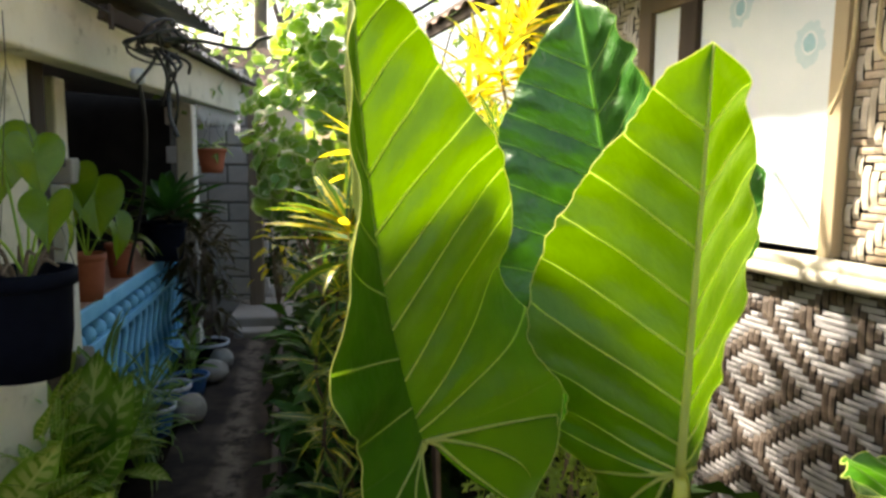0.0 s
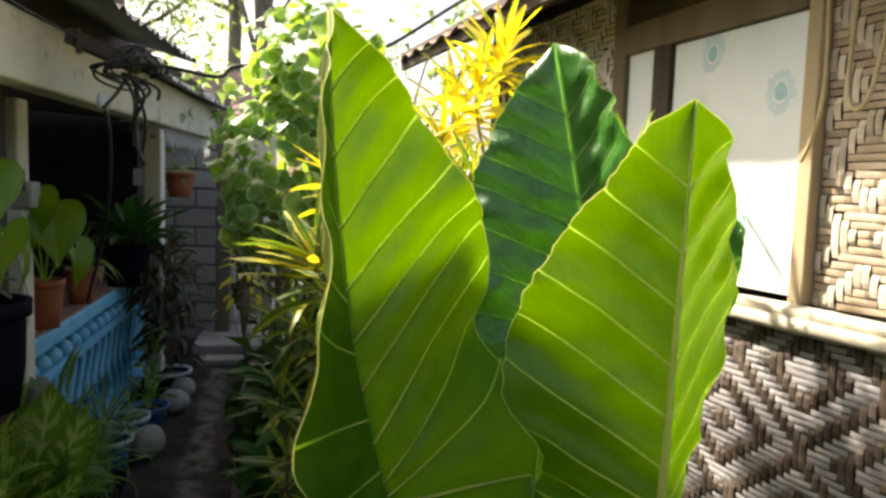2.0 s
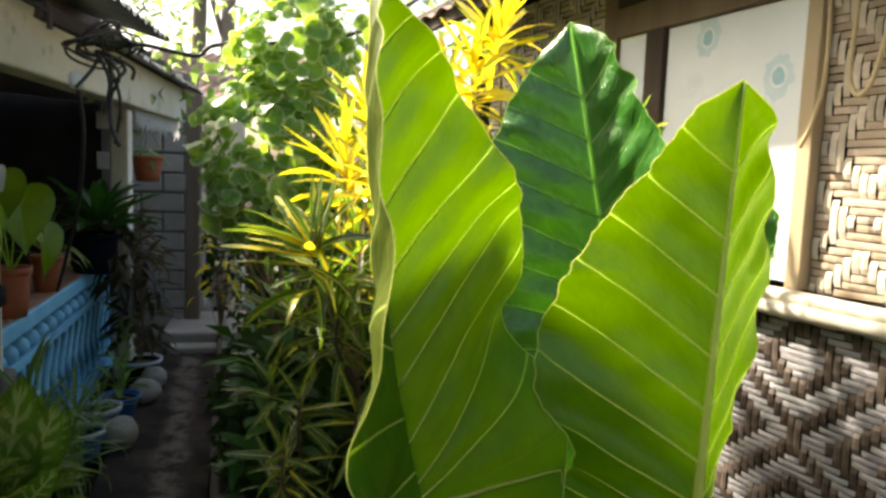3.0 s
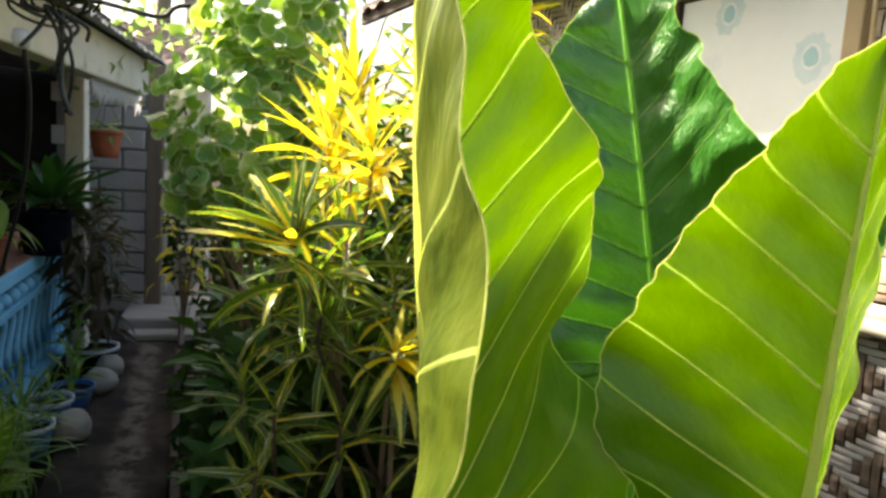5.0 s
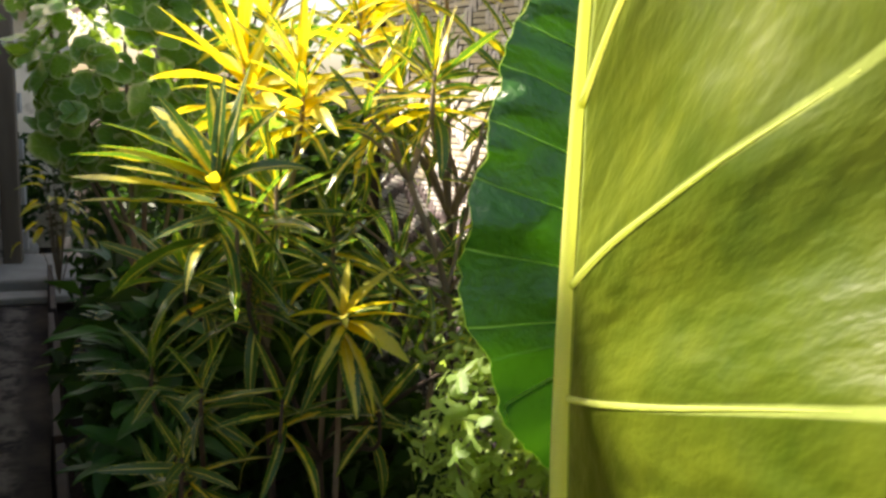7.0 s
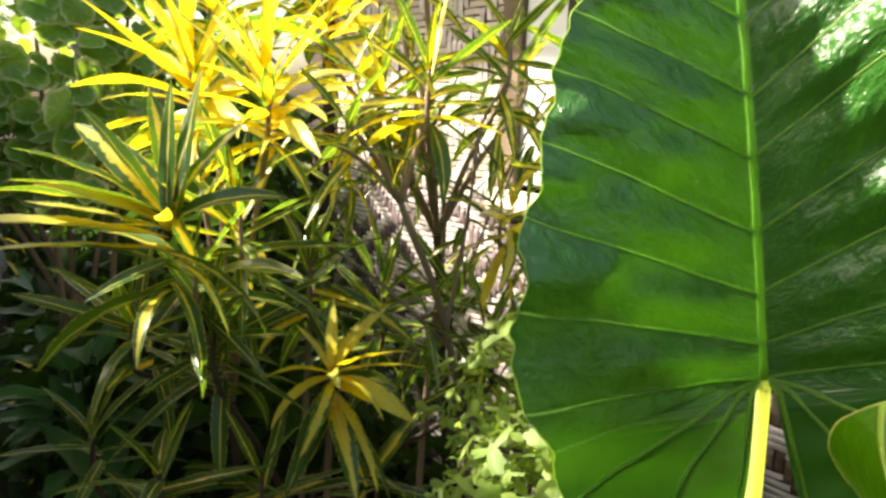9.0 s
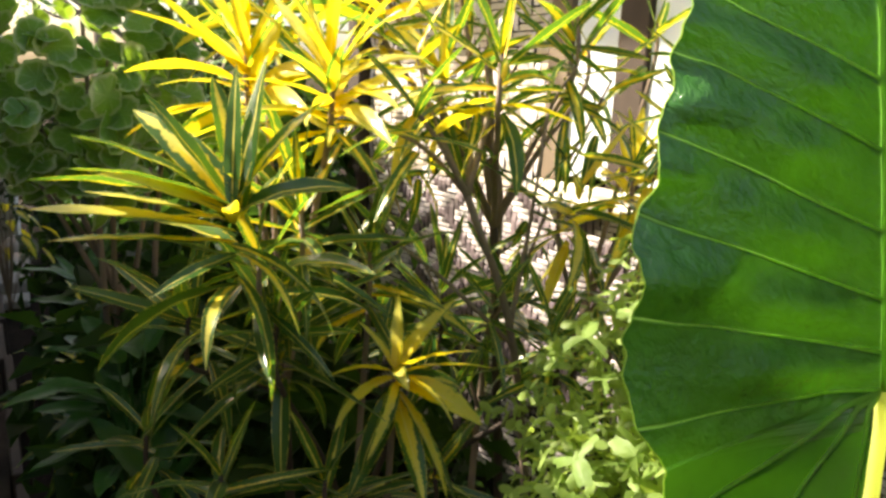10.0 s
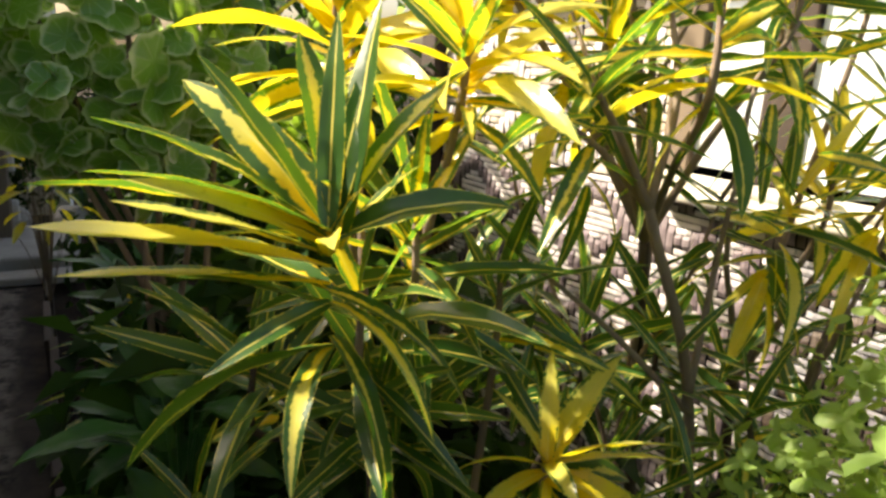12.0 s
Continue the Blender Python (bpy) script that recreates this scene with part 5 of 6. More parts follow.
def leafy_plant(name, label, root, leaves, meshes, seed, size, rise, spread, stalks=True, el=(20, 75), category="plant", stalk_mat="rib", group=""):
    """A plant whose leaves stand on stalks that spread from its root."""
    ob = thing(name, (0, 0, 0), label, category, group)
    rng = random.Random(seed)
    root = Vector(root)
    for i in range(leaves):
        az = i * 137.5 + rng.uniform(-30, 30)
        f = (i + 0.5) / leaves
        out = Vector((math.cos(radians(az)), math.sin(radians(az)), 0))
        tip = root + out * spread * (0.25 + 0.75 * f) * rng.uniform(0.7, 1.15) + Vector((0, 0, rise * (1.05 - 0.65 * f) * rng.uniform(0.85, 1.15)))
        if stalks:
            part("stalk", Shape().tube(curve([root, root * 0.45 + tip * 0.55 + Vector((0, 0, 0.18 * rise)), tip], 5), [0.005 * (1 - 0.05 * j) * size / 0.2 for j in range(11)], 6), M[stalk_mat], ob, "", True)
        leaf = part("leaf", meshes[i % len(meshes)], None, ob)
        e = el[1] + (el[0] - el[1]) * f + rng.uniform(-12, 12)
        sc = rng.uniform(0.8, 1.15)
        leaf.matrix_basis = Matrix.Translation(tip) @ Matrix.Rotation(radians(az + rng.uniform(-15, 15)), 4, "Z") @ Matrix.Rotation(radians(-e), 4, "Y") @ Matrix.Rotation(radians(rng.uniform(-20, 20)), 4, "X") @ Matrix.Scale(sc, 4)
    return ob


BROAD = [oval_mesh("leaf", 0.15, 0.055, b, M["broad"]) for b in (0.2, 0.6, 1.0)]
for k, (x, y, z, n) in enumerate(((-0.42, 2.16, 0.78, 22), (-0.38, 2.02, 0.60, 18), (-0.45, 2.36, 0.72, 22), (-0.40, 2.10, 0.42, 18), (-0.36, 1.95, 0.40, 16), (-0.46, 2.55, 0.50, 20), (-0.40, 2.25, 0.15, 16), (-0.52, 2.80, 0.45, 24), (-0.58, 3.05, 0.30, 24), (-0.48, 2.65, 0.15, 20), (-0.56, 2.95, 0.75, 22))):
    leafy_plant("dark_leaf_plant", "undergrowth plant with dark green pointed leaves", (x, y, z - 0.2), n, BROAD, 40 + k, 0.15, 0.44, 0.10, True, (-25, 55), group="dark undergrowth", stalk_mat="broad")

STRAP = [blade_mesh("leaf", 0.24, 0.026, b, M["cro_mix"], 10) for b in (0.6, 1.0, 1.5)]
for k, (x, y, z) in enumerate(((-0.50, 2.62, 0.66), (-0.56, 2.95, 0.60), (-0.62, 3.35, 0.55))):
    leafy_plant("strap_leaf_plant", "plant with long drooping yellow-green strap leaves", (x, y, z - 0.3), 22, STRAP, 60 + k, 0.2, 0.40, 0.06, False, (-30, 70), group="strap-leaved plants")
SMALLG = [blade_mesh("leaf", 0.09, 0.026, b, M["cro_gold"], 7) for b in (0.4, 1.0)]
leafy_plant("yellow_twiggy_plant", "twiggy plant with small yellowing leaves", (-0.88, 3.45, 0.74), 28, SMALLG, 66, 0.06, 0.54, 0.12, True, (-50, 50), stalk_mat="bark")


# ---- pots and their plants along the path and on the ledge ----
def pot(name, at, r, h, mat, rim_mat, label, taper=0.72, category="pot", group=""):
    ob = thing(name, at, label, category, group)
    body = Shape().lathe([(0.001, 0.0), (r * taper, 0.0), (r * (taper + 0.12), h * 0.4), (r * 0.95, h * 0.86), (r * 0.95, h * 0.9), (r * 0.88, h * 0.9), (r * 0.80, h * 0.5), (0.001, h * 0.5)], seg=28)
    part("body", body, M[mat], ob, "", True)
    part("rim", Shape().lathe([(r * 0.94, h * 0.84), (r * 1.05, h * 0.86), (r * 1.06, h), (r * 0.96, h), (r * 0.93, h * 0.9)], seg=28), M[rim_mat], ob, "", True)
    part("soil", Shape().sheet(lambda u, v: (r * 0.9 * v * math.cos(6.2832 * u), r * 0.9 * v * math.sin(6.2832 * u), h * 0.84 + 0.012 * noise.noise((u * 9, v * 5, r))), 24, 3), M["earth"], ob, "", True)
    return ob


pot("plastic_pot", (-1.68, 3.76, 0.0), 0.115, 0.17, "bluepot", "whiterim", "dark blue plastic pot with a chalky rim", group="blue pots by the path")
pot("plastic_pot", (-1.72, 4.10, 0.0), 0.115, 0.18, "bluepot", "whiterim", "dark blue plastic pot with a white rim", group="blue pots by the path")
pot("plastic_pot", (-1.73, 4.42, 0.0), 0.12, 0.14, "bluepot", "bluepot", "blue plastic pot with a wide rim", group="blue pots by the path")
pot("plastic_pot", (-1.88, 5.20, 0.0), 0.15, 0.16, "blackpot", "whiterim", "wide dark tub with a grey rim", group="blue pots by the path")


def boulder(name, at, size, seed, label):
    def fn(u, v):
        a, b = 2 * math.pi * u, math.pi * (v - 0.5)
        d = Vector((math.cos(a) * math.cos(b), math.sin(a) * math.cos(b), math.sin(b)))
        k = 1 + 0.16 * noise.noise(d * 1.6 + Vector((seed, 0, 0)))
        return (d.x * size[0] * k, d.y * size[1] * k, d.z * size[2] * k)
    o = part(name, Shape().sheet(fn, 22, 14), M["stone"], None, "", True)
    o.location = at
    return tagged(o, label, "stone")


boulder("stone", (-1.56, 3.96, 0.08), (0.105, 0.10, 0.085), 3, "smooth grey rounded stone beside the pots")
boulder("stone", (-1.68, 4.72, 0.07), (0.10, 0.11, 0.08), 5, "brownish rounded stone beside the pots")
boulder("stone", (-1.72, 5.02, 0.07), (0.09, 0.09, 0.08), 8, "brownish rounded stone beside the tub")
boulder("stone", (-2.05, 7.35, 0.12), (0.16, 0.14, 0.13), 9, "grey rock behind the slab")
boulder("stone", (-1.62, 7.45, 0.10), (0.14, 0.14, 0.11), 12, "grey rock behind the slab")

POTLEAF = [blade_mesh("leaf", 0.13, 0.030, b, M["dief"], 7) for b in (0.3, 0.9)]
for k, (x, y, z, n, rise) in enumerate(((-1.68, 3.76, 0.12, 9, 0.14), (-1.72, 4.10, 0.13, 8, 0.15), (-1.73, 4.42, 0.10, 10, 0.22), (-1.88, 4.90, 0.0, 18, 0.42))):
    leafy_plant("pot_plant", "small green striped plant in a path-side pot", (x, y, z), n, POTLEAF, 70 + k, 0.08, rise, 0.09, True, (0, 70), group="small pot plants", stalk_mat="rib_deep")

# ledge: clay pots, dark tub, tall foliage at the far end
HEART = [heart_mesh("leaf", 0.19, 0.19, b, M["heart"]) for b in (0.15, 0.35)]
ROSE = [oval_mesh("leaf", 0.34, 0.11, b, M["broad"], 0.0) for b in (0.3, 0.8)]
pot("clay_pot", (-1.795, 3.34, TOP), 0.088, 0.23, "clay", "clay", "brown clay pot on the red ledge", 0.75, group="clay pots on the ledge")
pot("clay_pot", (-1.955, 4.02, TOP), 0.080, 0.20, "clay", "clay", "brown clay pot on the red ledge", 0.75, group="clay pots on the ledge")
pot("tub", (-2.00, 4.75, TOP), 0.15, 0.26, "blackpot", "blackpot", "black plastic tub on the ledge", 0.8)
leafy_plant("striped_ledge_plant", "plant with arching striped leaves in a clay pot", (-1.955, 4.02, 1.02), 14, STRAP, 82, 0.12, 0.10, 0.04, False, (0, 75))
leafy_plant("rosette_plant", "broad dark green rosette plant in a black tub", (-1.96, 4.72, 1.08), 20, ROSE, 83, 0.2, 0.16, 0.08, False, (5, 75))
WINE = [blade_mesh("leaf", 0.20, 0.05, b, M["wine"], 7) for b in (0.3, 0.9, 1.4)]
for k, (x, y, z) in enumerate(((-1.90, 5.00, 0.55), (-1.90, 5.30, 0.40), (-2.02, 5.50, 0.60), (-1.85, 5.12, 0.15), (-1.96, 4.95, 0.75))):
    leafy_plant("dark_cordyline", "bushy plant with dark wine and green leaves", (x, y, z), 40, WINE, 84 + k, 0.1, 0.48, 0.17, True, (-35, 60), group="dark cordylines", stalk_mat="bark")
FEATH = [blade_mesh("leaf", 0.13, 0.020, b, M["grassy"], 7) for b in (0.4, 1.0)]
leafy_plant("feathery_plant", "pale feathery plant by the block wall", (-2.10, 5.70, 0.25), 30, FEATH, 91, 0.08, 0.45, 0.22, True, (-30, 60), stalk_mat="rib_deep")

# hanging clay pot under the eave
hp = pot("hanging_pot", (-1.985, 5.72, 1.44), 0.118, 0.20, "clay", "clay", "terracotta pot hanging under the eave", 0.7)
hw = Shape()
for a in (0, 2.1, 4.2):
    hw.tube([(0.125 * math.cos(a), 0.125 * math.sin(a), 0.19), (0.0, 0.0, 0.44)], 0.002, 5)
hw.tube([(0, 0, 0.44), (0, 0, 0.60)], 0.002, 5)
part("hanger", hw, M["cable"], hp)
leafy_plant("hanging_pot_plant", "small trailing plant in the hanging pot", (-1.985, 5.72, 1.60), 20, POTLEAF, 92, 0.06, 0.07, 0.09, True, (-40, 40), stalk_mat="rib_deep")

# near bed on the house side: stout pot, upright mottled leaves, pale grassy plants
np_ = pot("black_pot", (-1.21, 1.90, 0.94), 0.138, 0.30, "blackpot", "blackpot", "black plastic pot hung from the eave", 0.8)
hw = Shape()
for a in (0.4, 2.5, 4.6):
    hw.tube([(0.138 * math.cos(a), 0.138 * math.sin(a), 0.30), (0.0, 0.0, 0.86)], 0.0012, 5)
hw.tube([(0, 0, 0.86), (0.0, 0, 1.0)], 0.0015, 5)
part("hanger", hw, M["cable"], np_)


def hanging_hearts(label, root, spots, seed):
    """Heart-shaped leaves that hang with their faces outward from the ends of long stalks. spots: place of the foot, length."""
    ob = thing("heart_leaf_plant", (0, 0, 0), label, "plant", "heart-leaved plants")
    rng = random.Random(seed)
    root = Vector(root)
    for at, ln, az in spots:
        at = Vector(at)
        mid = root.lerp(at, 0.5) + Vector((0, 0, 0.03))
        part("stalk", Shape().tube(curve([root, mid, at], 5), 0.004, 6), M["rib_deep"], ob, "", True)
        leaf = part("leaf", HEART[rng.randrange(2)], None, ob)
        leaf.matrix_basis = Matrix.Translation(at) @ Matrix.Rotation(radians(az), 4, "Z") @ Matrix.Rotation(radians(66 + rng.uniform(-8, 12)), 4, "Y") @ Matrix.Rotation(radians(rng.uniform(-15, 15)), 4, "X") @ Matrix.Scale(ln / 0.19, 4)


hanging_hearts("plant with large soft green heart-shaped leaves in a black pot", (-1.19, 1.90, 1.21), [((-1.29, 1.96, 1.60), 0.20, -60), ((-1.15, 1.90, 1.575), 0.15, -40), ((-1.07, 1.82, 1.43), 0.135, -70), ((-1.24, 1.80, 1.36), 0.12, -100), ((-1.12, 1.98, 1.38), 0.12, 20)], 95)
hanging_hearts("plant with large soft green heart-shaped leaves in a clay pot", (-1.79, 3.34, 1.06), [((-1.66, 3.00, 1.475), 0.22, -60), ((-1.60, 3.06, 1.41), 0.25, -50), ((-1.76, 3.10, 1.34), 0.20, -110), ((-1.55, 3.15, 1.26), 0.19, -20)], 96)
crumbs = thing("dry_stems", (-1.21, 1.90, 1.19), "brown dry stems in the black pot", "stems")
rng = random.Random(97)
for k in range(9):
    a = k * 0.7
    tip = Vector((0.11 * math.cos(a), 0.11 * math.sin(a), 0.05 + 0.06 * rng.random()))
    part("stem", Shape().tube(curve([(0.02 * math.cos(a), 0.02 * math.sin(a), 0), tip * 0.6 + Vector((0, 0, 0.04)), tip], 4), [0.007 * (1 - 0.06 * i) for i in range(9)], 6), M["bark"], crumbs, "", True)
TALL = [oval_mesh("leaf", 0.25, 0.098, b, M["dief"]) for b in (0.15, 0.4)]
GRASS = [blade_mesh("leaf", 0.24, 0.018, b, M["grassy"], 8) for b in (0.5, 1.0, 1.6)]


def set_leaves(owner, mesh, length, spots, stalk_mat="rib"):
    """Leaves set one by one, from foot to tip, facing the path, on stalks from the plant's root."""
    for foot, tip, root in spots:
        foot, tip, root = Vector(foot), Vector(tip), Vector(root)
        x = (tip - foot).normalized()
        z = Vector((0.35, -0.9, 0.35))
        z = (z - x * z.dot(x)).normalized()
        m = Matrix((x, z.cross(x), z)).transposed().to_4x4()
        leaf = part("leaf", mesh, None, owner)
        leaf.matrix_basis = Matrix.Translation(foot) @ m @ Matrix.Scale((tip - foot).length / length, 4)
        part("stalk", Shape().tube(curve([root, root.lerp(foot, 0.6) + Vector((0, 0, 0.02)), foot + x * 0.01], 5), 0.006, 7), M[stalk_mat], owner, "", True)


cane = thing("dumb_cane", (0, 0, 0), "dumb cane with tall upright pale-ribbed leaves", "plant")
set_leaves(cane, TALL[0], 0.25, [((-1.47, 2.60, 0.25), (-1.405, 2.66, 0.80), (-1.47, 2.62, 0.0)), ((-1.425, 2.62, 0.32), (-1.275, 2.66, 0.70), (-1.45, 2.62, 0.0)), ((-1.54, 2.74, 0.25), (-1.60, 2.80, 0.66), (-1.48, 2.68, 0.0)), ((-1.50, 2.78, 0.20), (-1.47, 2.85, 0.70), (-1.47, 2.70, 0.0)), ((-1.44, 2.52, 0.18), (-1.43, 2.50, 0.56), (-1.46, 2.58, 0.0)), ((-1.38, 2.50, 0.30), (-1.20, 2.48, 0.52), (-1.44, 2.58, 0.0)), ((-1.52, 2.56, 0.30), (-1.62, 2.52, 0.60), (-1.48, 2.60, 0.0)), ((-1.40, 2.72, 0.36), (-1.30, 2.80, 0.62), (-1.46, 2.66, 0.0)), ((-1.49, 2.50, 0.34), (-1.50, 2.42, 0.74), (-1.47, 2.58, 0.0))], stalk_mat="rib_deep")
VAR = [oval_mesh("leaf", 0.18, 0.105, b, M["varieg"], 0.4) for b in (0.2, 0.6, 1.0)]
low = thing("variegated_plant", (0, 0, 0), "low plant with broad yellow-blotched leaves", "plant", "variegated plants")
set_leaves(low, VAR[0], 0.18, [((-1.335, 2.00, 0.50), (-1.20, 2.03, 0.685), (-1.30, 2.06, 0.0)), ((-1.50, 2.20, 0.48), (-1.40, 2.22, 0.66), (-1.36, 2.14, 0.0)), ((-1.20, 2.10, 0.36), (-1.07, 2.08, 0.50), (-1.27, 2.08, 0.0)), ((-1.46, 2.34, 0.50), (-1.36, 2.36, 0.64), (-1.40, 2.25, 0.0))], stalk_mat="rib_deep")
for k, (x, y, rise, n) in enumerate(((-1.45, 2.40, 0.34, 12), (-1.52, 2.75, 0.46, 14), (-1.52, 2.95, 0.40, 14))):
    leafy_plant("variegated_plant", "low plant with broad yellow-blotched leaves", (x, y, 0.0), n, VAR, 110 + k, 0.14, rise, 0.15, True, (5, 70), group="variegated plants", stalk_mat="rib_deep")
VARS = [oval_mesh("leaf", 0.11, 0.062, b, M["varieg"], 0.4) for b in (0.2, 0.6, 1.0)]
for k, (x, y, rise) in enumerate(((-1.60, 2.74, 0.60), (-1.66, 2.88, 0.60), (-1.58, 3.02, 0.48), (-1.36, 2.24, 0.66), (-1.30, 2.06, 0.58), (-1.42, 2.42, 0.62))):
    leafy_plant("variegated_plant", "bushy plant of small yellow-blotched leaves", (x, y, 0.0), 46, VARS, 130 + k, 0.1, rise, 0.12, True, (-10, 65), group="variegated plants", stalk_mat="rib_deep")
for k, (x, y, rise) in enumerate(((-1.50, 2.86, 0.60), (-1.58, 3.12, 0.56), (-1.56, 3.42, 0.40), (-1.52, 3.22, 0.34))):
    leafy_plant("spider_plant", "pale green striped spider plant", (x, y, 0.0), 34, GRASS, 100 + k, 0.1, rise, 0.10, True, (-10, 75), group="spider plants", stalk_mat="rib_deep")
structure("planting_bed", Shape().sheet(lambda u, v: (-1.95 + u * (path_x(0.6 + 2.9 * v) - 0.27 + 1.95), 0.6 + 2.9 * v, 0.022 + 0.02 * noise.noise((u * 4, v * 9, 1))), 12, 24), M["earth"], "narrow bed of shade-darkened soil beside the path", "bed", True)


# ---- cables and ropes ----
def line(name, pts, r, mat, label, category, n=10):
    o = part(name, Shape().tube(curve(pts, n), r, 7), M[mat], None, "", True)
    return tagged(o, label, category)


line("overhead_cable", [(-1.10, 2.50, 1.96), (-0.96, 2.62, 1.985), (-0.79, 2.68, 1.965), (-0.72, 2.68, 2.005), (-0.515, 2.72, 2.03), (-0.21, 2.87, 2.12), (0.19, 3.09, 2.42), (0.9, 3.5, 2.9)], 0.008, "cable", "thick black overhead cable", "cable")
knot = thing("cable_knot", (0, 0, 0), "tangle of black service cables on a rusty bracket", "cables")
rng = random.Random(7)
part("bracket", Shape().box((0.03, 0.30, 0.05), (-1.10, 2.46, 2.00), pose(0, 0, 0, -10, 0, -22), 0.004).box((0.012, 0.02, 0.08), (-1.125, 2.33, 2.01), None, 0.003), M["darkwood"], knot)
for k in range(9):
    c = Vector((-1.03 + 0.012 * math.sin(k * 2.3), 2.50 + 0.035 * math.sin(k * 1.7), 1.985 - 0.006 * k))
    rr, tilt = 0.045 + 0.022 * abs(math.sin(k * 1.3)), 0.35 * (k - 4)
    part("coil", Shape().tube([c + Vector((0.95 * rr * math.sin(a + tilt) + 0.01 * math.sin(3 * a), 2.5 * rr * math.cos(a), 0.70 * rr * math.sin(a + 0.3 * tilt) + 0.012 * math.sin(2 * a + k))) for a in (2 * math.pi * i / 28 for i in range(24 + k % 4))], 0.0042, 6), M["cable"], knot, "", True)
for k, (dx, dy, dz) in enumerate(((0.0, 0.05, -0.20), (0.03, 0.02, -0.14), (-0.04, -0.10, -0.13), (0.01, 0.06, -0.30), (0.04, -0.05, -0.10), (0.02, 0.16, -0.06))):
    a = Vector((-1.05, 2.48 + 0.02 * k, 1.94))
    part("tail", Shape().tube(curve([a, a + Vector((dx + 0.03, dy * 0.5, dz * 0.5)), a + Vector((dx, dy, dz))], 6), 0.006, 6), M["cable"], knot, "", True)
part("clamp", Shape().lathe([(0.001, -0.03), (0.02, -0.025), (0.026, 0), (0.02, 0.025), (0.001, 0.03)], (-1.10, 2.45, 1.835), 12), M["whiterim"], knot, "chalky round insulator", True)
line("drop_cable", [(-1.10, 2.46, 1.82), (-1.13, 2.56, 1.66), (-1.24, 2.76, 1.40), (-1.42, 2.98, 1.05)], 0.007, "cable", "grey cable running down to the ledge", "cable")
line("hanging_cable", [(-1.02, 2.52, 1.93), (-1.03, 2.54, 1.80), (-1.02, 2.52, 1.70), (-0.995, 2.52, 1.63)], 0.008, "cable", "short frayed cable hanging from the tangle", "cable")
line("wall_cable", [(-1.125, 2.33, 2.02), (-1.145, 2.10, 2.04), (-1.12, 1.70, 2.06)], 0.004, "cable", "thin cable along the eave beam", "cable")
line("straw_rope", [hut(-0.10, 2.24, 0.05), hut(-0.115, 2.05, 0.05), hut(-0.118, 1.85, 0.048), hut(-0.095, 1.74, 0.048), hut(-0.063, 1.675, 0.045)], 0.0055, "rope", "pale straw rope hanging on the woven wall", "rope")
line("straw_rope", [hut(-0.20, 2.24, 0.05), hut(-0.185, 1.95, 0.05), hut(-0.185, 1.83, 0.05), hut(-0.212, 1.79, 0.05), hut(-0.245, 1.84, 0.05), hut(-0.27, 2.0, 0.05), hut(-0.28, 2.24, 0.05)], 0.0055, "rope", "loop of pale straw rope on the woven wall", "rope")


# ---- beyond: trees, a far rusty roof, a hedge bank ----
def tree(at, height, r, crown, leaves, seed, label, leafsize=0.11):
    ob = thing("tree", at, label, "tree", "trees behind the garden")
    rng = random.Random(seed)
    tr = curve([(0, 0, -0.2), (0.1 * r, 0, height * 0.4), (0.4 * r, 0.2 * r, height * 0.75), (0, 0, height)], 6)
    part("trunk", Shape().tube(tr, [r * (1 - 0.6 * i / len(tr)) for i in range(len(tr))], 10), M["farbark"], ob, "", True)
    ell = []
    for k in range(crown):
        a = k * 2.4 + rng.uniform(-0.4, 0.4)
        tip = Vector((math.cos(a) * rng.uniform(0.5, 1.5), math.sin(a) * rng.uniform(0.3, 1.0), height * rng.uniform(0.62, 1.12)))
        part("limb", Shape().tube(curve([(0, 0, height * rng.uniform(0.45, 0.7)), (tip.x * 0.5, tip.y * 0.5, tip.z * 0.9), tip], 4), [r * 0.35 * (1 - 0.08 * i) for i in range(9)], 6), M["farbark"], ob, "", True)
        ell.append((tuple(tip), (rng.uniform(0.4, 0.8), rng.uniform(0.4, 0.7), rng.uniform(0.3, 0.6))))
    sh = Shape()
    for p, d in cloud(rng, ell, int(leaves * 1.8), 0.2):
        m = facing(p, d, rng, 0.4, 0.8)
        w = leafsize * rng.uniform(0.6, 1.2)
        sh.add([m @ Vector(q) for q in ((0, 0, 0), (w * 0.5, w * 0.22, 0.02), (w, 0, -0.03), (w * 0.5, -w * 0.22, 0.02))], [(0, 1, 2, 3)])
    tagged(part("crown", sh, M["far_leaf"], ob), "", "", "", "stuff")
    return ob


for k, (x, y, h, r, c, n) in enumerate(((-2.5, 10.5, 6.5, 0.13, 7, 700), (-3.3, 12.0, 7.5, 0.15, 8, 800), (-4.6, 10.5, 6.0, 0.14, 8, 900), (-1.6, 15.0, 4.2, 0.12, 7, 500), (-6.5, 12.5, 7.0, 0.2, 8, 1200))):
    tree((x, y, 0), h, r, c, n, 200 + k, "slender garden tree with light airy foliage")
tree((-0.25, 4.3, 0), 2.35, 0.03, 5, 170, 230, "sapling with long light green leaves", 0.10)
far = Shape()
far.sheet(lambda u, v: (-6.5 + 4.9 * u + 0.4 * v, 8.0 + 2.6 * v, 2.25 + 0.95 * v + 0.02 * math.sin(u * 220)), 160, 2)
structure("roof_far", far, M["rust"], "far rusty corrugated roof behind the house", "roof", True)
fw = Shape().box((4.6, 0.15, 2.4), (-4.1, 8.4, 1.1), None)
structure("wall_far", fw, M["plaster"], "far weathered house wall", "wall")
# near-black leaf colour carries the deep shade; some clumps shade the hut wall
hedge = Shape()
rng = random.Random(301)
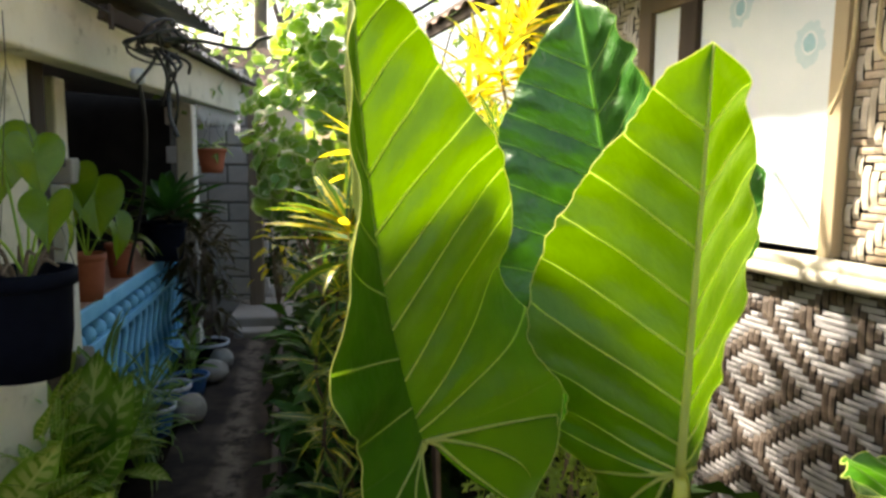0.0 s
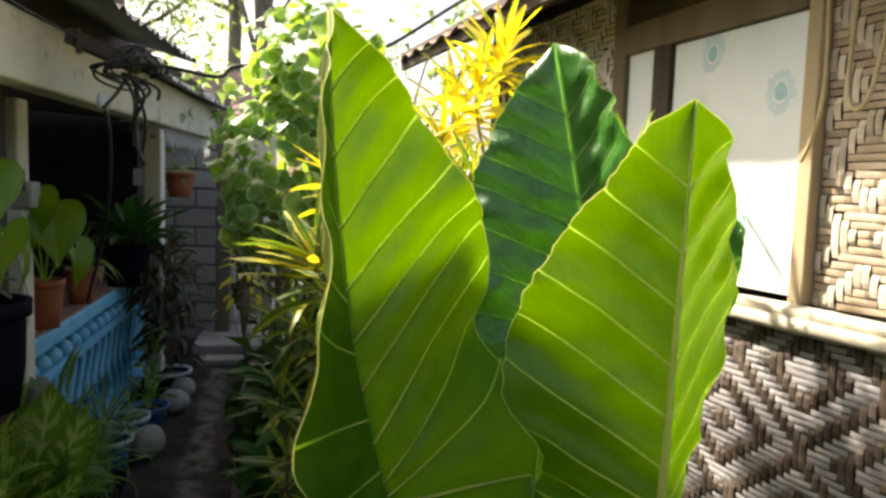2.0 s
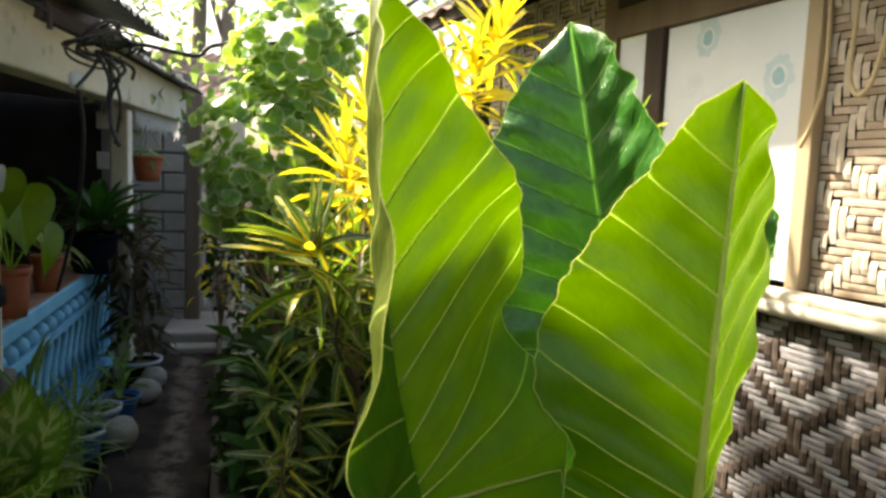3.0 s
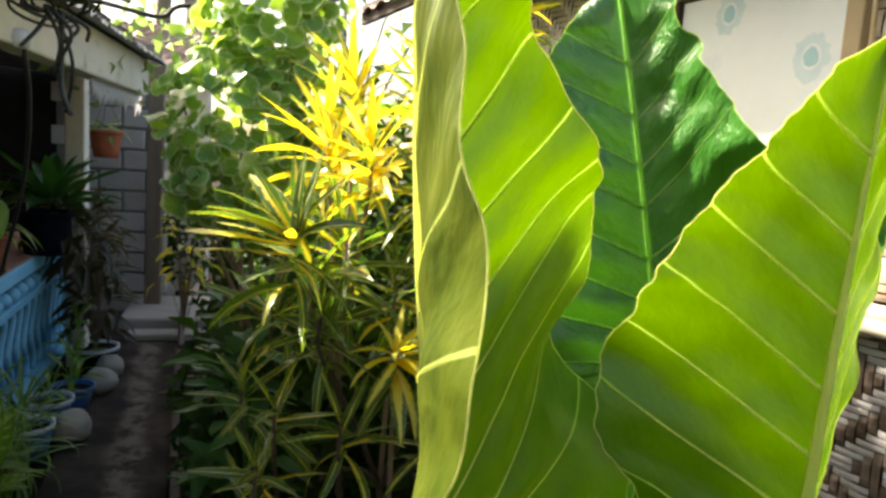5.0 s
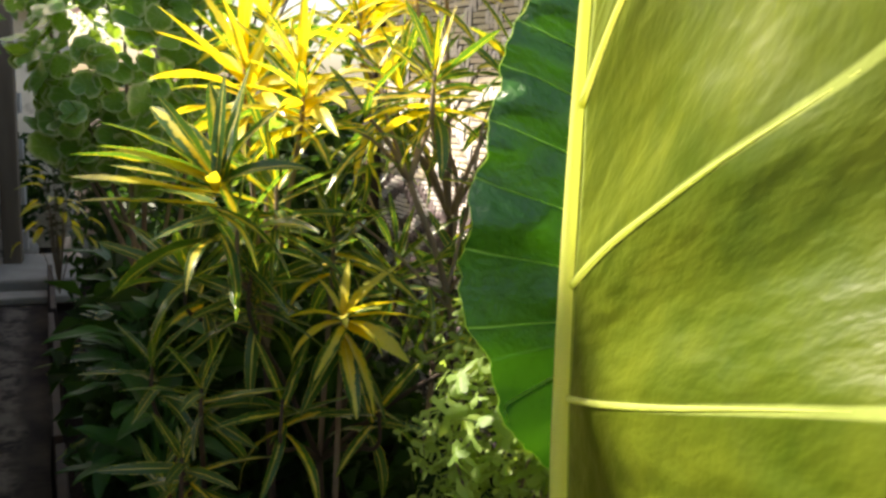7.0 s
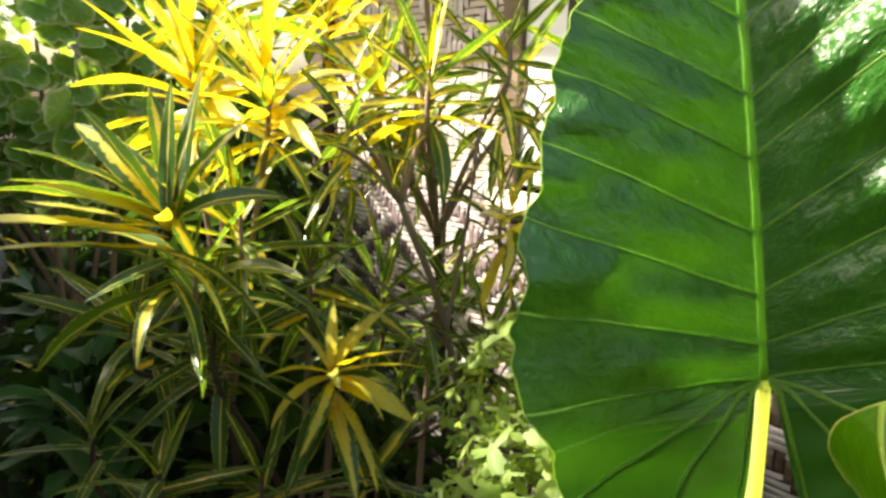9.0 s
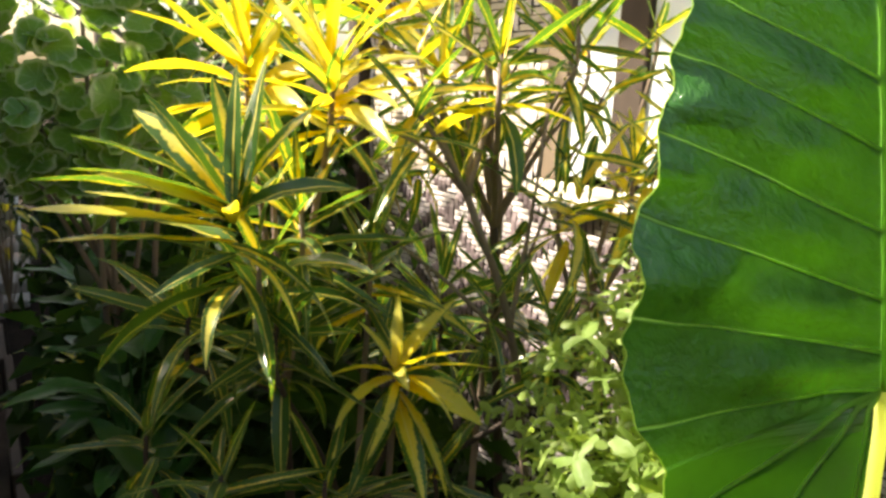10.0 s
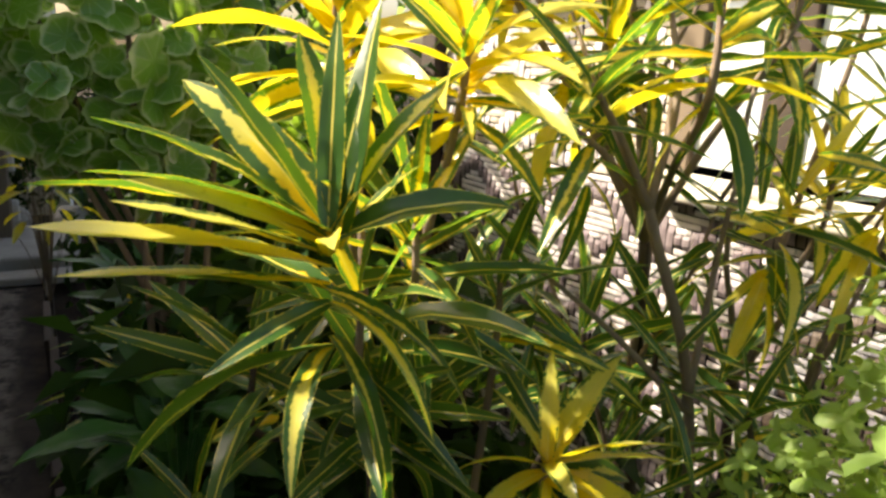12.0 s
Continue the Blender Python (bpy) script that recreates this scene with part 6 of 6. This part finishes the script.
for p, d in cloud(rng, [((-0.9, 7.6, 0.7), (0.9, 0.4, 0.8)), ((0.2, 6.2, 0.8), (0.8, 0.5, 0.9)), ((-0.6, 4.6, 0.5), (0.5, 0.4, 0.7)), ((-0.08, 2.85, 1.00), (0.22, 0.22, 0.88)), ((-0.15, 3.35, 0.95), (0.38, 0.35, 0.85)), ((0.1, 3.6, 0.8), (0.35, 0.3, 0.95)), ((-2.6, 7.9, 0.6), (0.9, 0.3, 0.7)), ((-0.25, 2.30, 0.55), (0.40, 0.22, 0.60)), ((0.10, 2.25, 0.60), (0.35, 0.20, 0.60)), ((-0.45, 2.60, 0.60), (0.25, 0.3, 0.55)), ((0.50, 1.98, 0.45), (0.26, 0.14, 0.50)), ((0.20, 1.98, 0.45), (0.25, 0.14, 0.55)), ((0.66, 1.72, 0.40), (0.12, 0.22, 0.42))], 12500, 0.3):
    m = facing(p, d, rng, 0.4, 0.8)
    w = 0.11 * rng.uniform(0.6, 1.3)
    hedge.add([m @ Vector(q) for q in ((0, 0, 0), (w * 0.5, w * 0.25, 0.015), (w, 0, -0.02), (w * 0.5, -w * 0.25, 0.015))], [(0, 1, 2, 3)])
tagged(part("undergrowth", hedge, leafy("shade_dark_undergrowth", (0.005, 0.018, 0.004), (0.020, 0.055, 0.009), (0.06, 0.14, 0.015), 0.5, 0.25, 4, island=True, spec=0.15), None), "leafy undergrowth coloured near-black for the shade behind the shrubs", "undergrowth", "", "stuff")


# ---- pieces of walls: blocks, then woven strips ----
bk = Shape().box((0.376, 0.05, 0.164), (0, 0, 0), None, 0.008).mesh("block", M["block"])
for row in range(13):
    for col in range(2):
        o = part("block", bk, None, wall_blocks)
        x = -2.62 + 0.40 * col + (0.1 if row % 2 else -0.1)
        o.matrix_basis = Matrix.Translation((-2.38, 6.98, 0.0)) @ pose(0, 0, 0, 0, 0, 4) @ Matrix.Translation((x + 2.38 + 0.06, -0.045, 0.09 + 0.188 * row)) @ pose(0, 0, 0, 0.4 * math.sin(row * 3 + col), 0.3 * math.cos(col * 5 + row), 0)


def over(i, j, n):
    """Whether the level strip j lies on top at the upright strip i, in a twill of nested diamonds."""
    a, b = i % (2 * n), j % (2 * n)
    a, b = (a if a < n else 2 * n - 1 - a), (b if b < n else 2 * n - 1 - b)
    return (a + b) % 6 < 3


def strip_mesh(run, level, pitch, lift, material):
    """A bowed length of split bamboo that runs over some crossings."""
    ln, wd = pitch[0] * run * 0.99, pitch[1] * 0.86
    if not level:
        ln, wd = pitch[1] * run * 0.99, pitch[0] * 0.86
    sh = Shape()
    def fn(u, v):
        a, b = (u - 0.5) * ln, (v - 0.5) * wd
        h = lift * (1 - (2 * u - 1) ** 4) * (1 - 0.25 * (2 * v - 1) ** 2) + 0.0015
        return (a, h, b) if level else (b, h, a)
    return sh.sheet(fn, 4, 2).mesh("strip", material, False)


def weave(s0, s1, z0, z1, pitch, n, mats):
    """Twilled matting between s0, s1 and z0, z1 of the hut's wall: each float its own strip."""
    nx, nz = int((s1 - s0) / pitch[0]), int((z1 - z0) / pitch[1])
    cache, found = {}, []
    for j in range(nz):
        i = 0
        while i < nx:
            if over(i, j, n):
                k = i
                while k < nx and over(k, j, n):
                    k += 1
                found.append((True, s0 + (i + k) / 2 * pitch[0], z0 + (j + 0.5) * pitch[1], k - i))
                i = k
            else:
                i += 1
    for i in range(nx):
        j = 0
        while j < nz:
            if not over(i, j, n):
                k = j
                while k < nz and not over(i, k, n):
                    k += 1
                found.append((False, s0 + (i + 0.5) * pitch[0], z0 + (j + k) / 2 * pitch[1], k - j))
                j = k
            else:
                j += 1
    found.sort(key=lambda q: abs(q[1] - 0.25) + 0.6 * abs(q[2] - 1.1))
    wild = random.Random(int(100 * (s0 + z0)) + 5)
    spare = [Shape(), Shape()]
    for c, (level, s, z, run) in enumerate(found):
        key = (level, run)
        if key not in cache:
            cache[key] = strip_mesh(run, level, pitch, 0.006, mats[0 if level else 1])
        m = Matrix.Translation(hut(s, z, -0.012)) @ HT.to_4x4() @ pose(0, 0, 0, 0, wild.uniform(-2.0, 2.0), 0) @ Matrix.Diagonal((wild.uniform(0.93, 1.03), wild.uniform(0.8, 1.3), wild.uniform(0.9, 1.04), 1))
        if c < 520:
            part("strip", cache[key], None, wall_hut).matrix_basis = m
        else:
            me = cache[key]
            spare[0 if level else 1].add([m @ v.co for v in me.vertices], [tuple(f.vertices) for f in me.polygons])
    for sp, mt in zip(spare, mats):
        if sp.v:
            tagged(part("strips", sp, mt, wall_hut), "", "", "", "stuff")


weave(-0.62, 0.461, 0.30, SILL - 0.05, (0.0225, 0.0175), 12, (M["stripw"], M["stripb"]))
# lower far stretch, with sun glare and mauve shade in its strip colours
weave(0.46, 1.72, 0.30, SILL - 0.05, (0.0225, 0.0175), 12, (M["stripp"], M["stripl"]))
weave(-0.610, -0.082, SILL + 0.0, 2.34, (0.022, 0.020), 9, (M["stripd"], M["stript"]))
# upper far stretch, paled for the sun that falls on it
weave(0.805, 1.72, SILL - 0.05, 2.34, (0.024, 0.022), 9, (M["stript"], M["stripp"]))
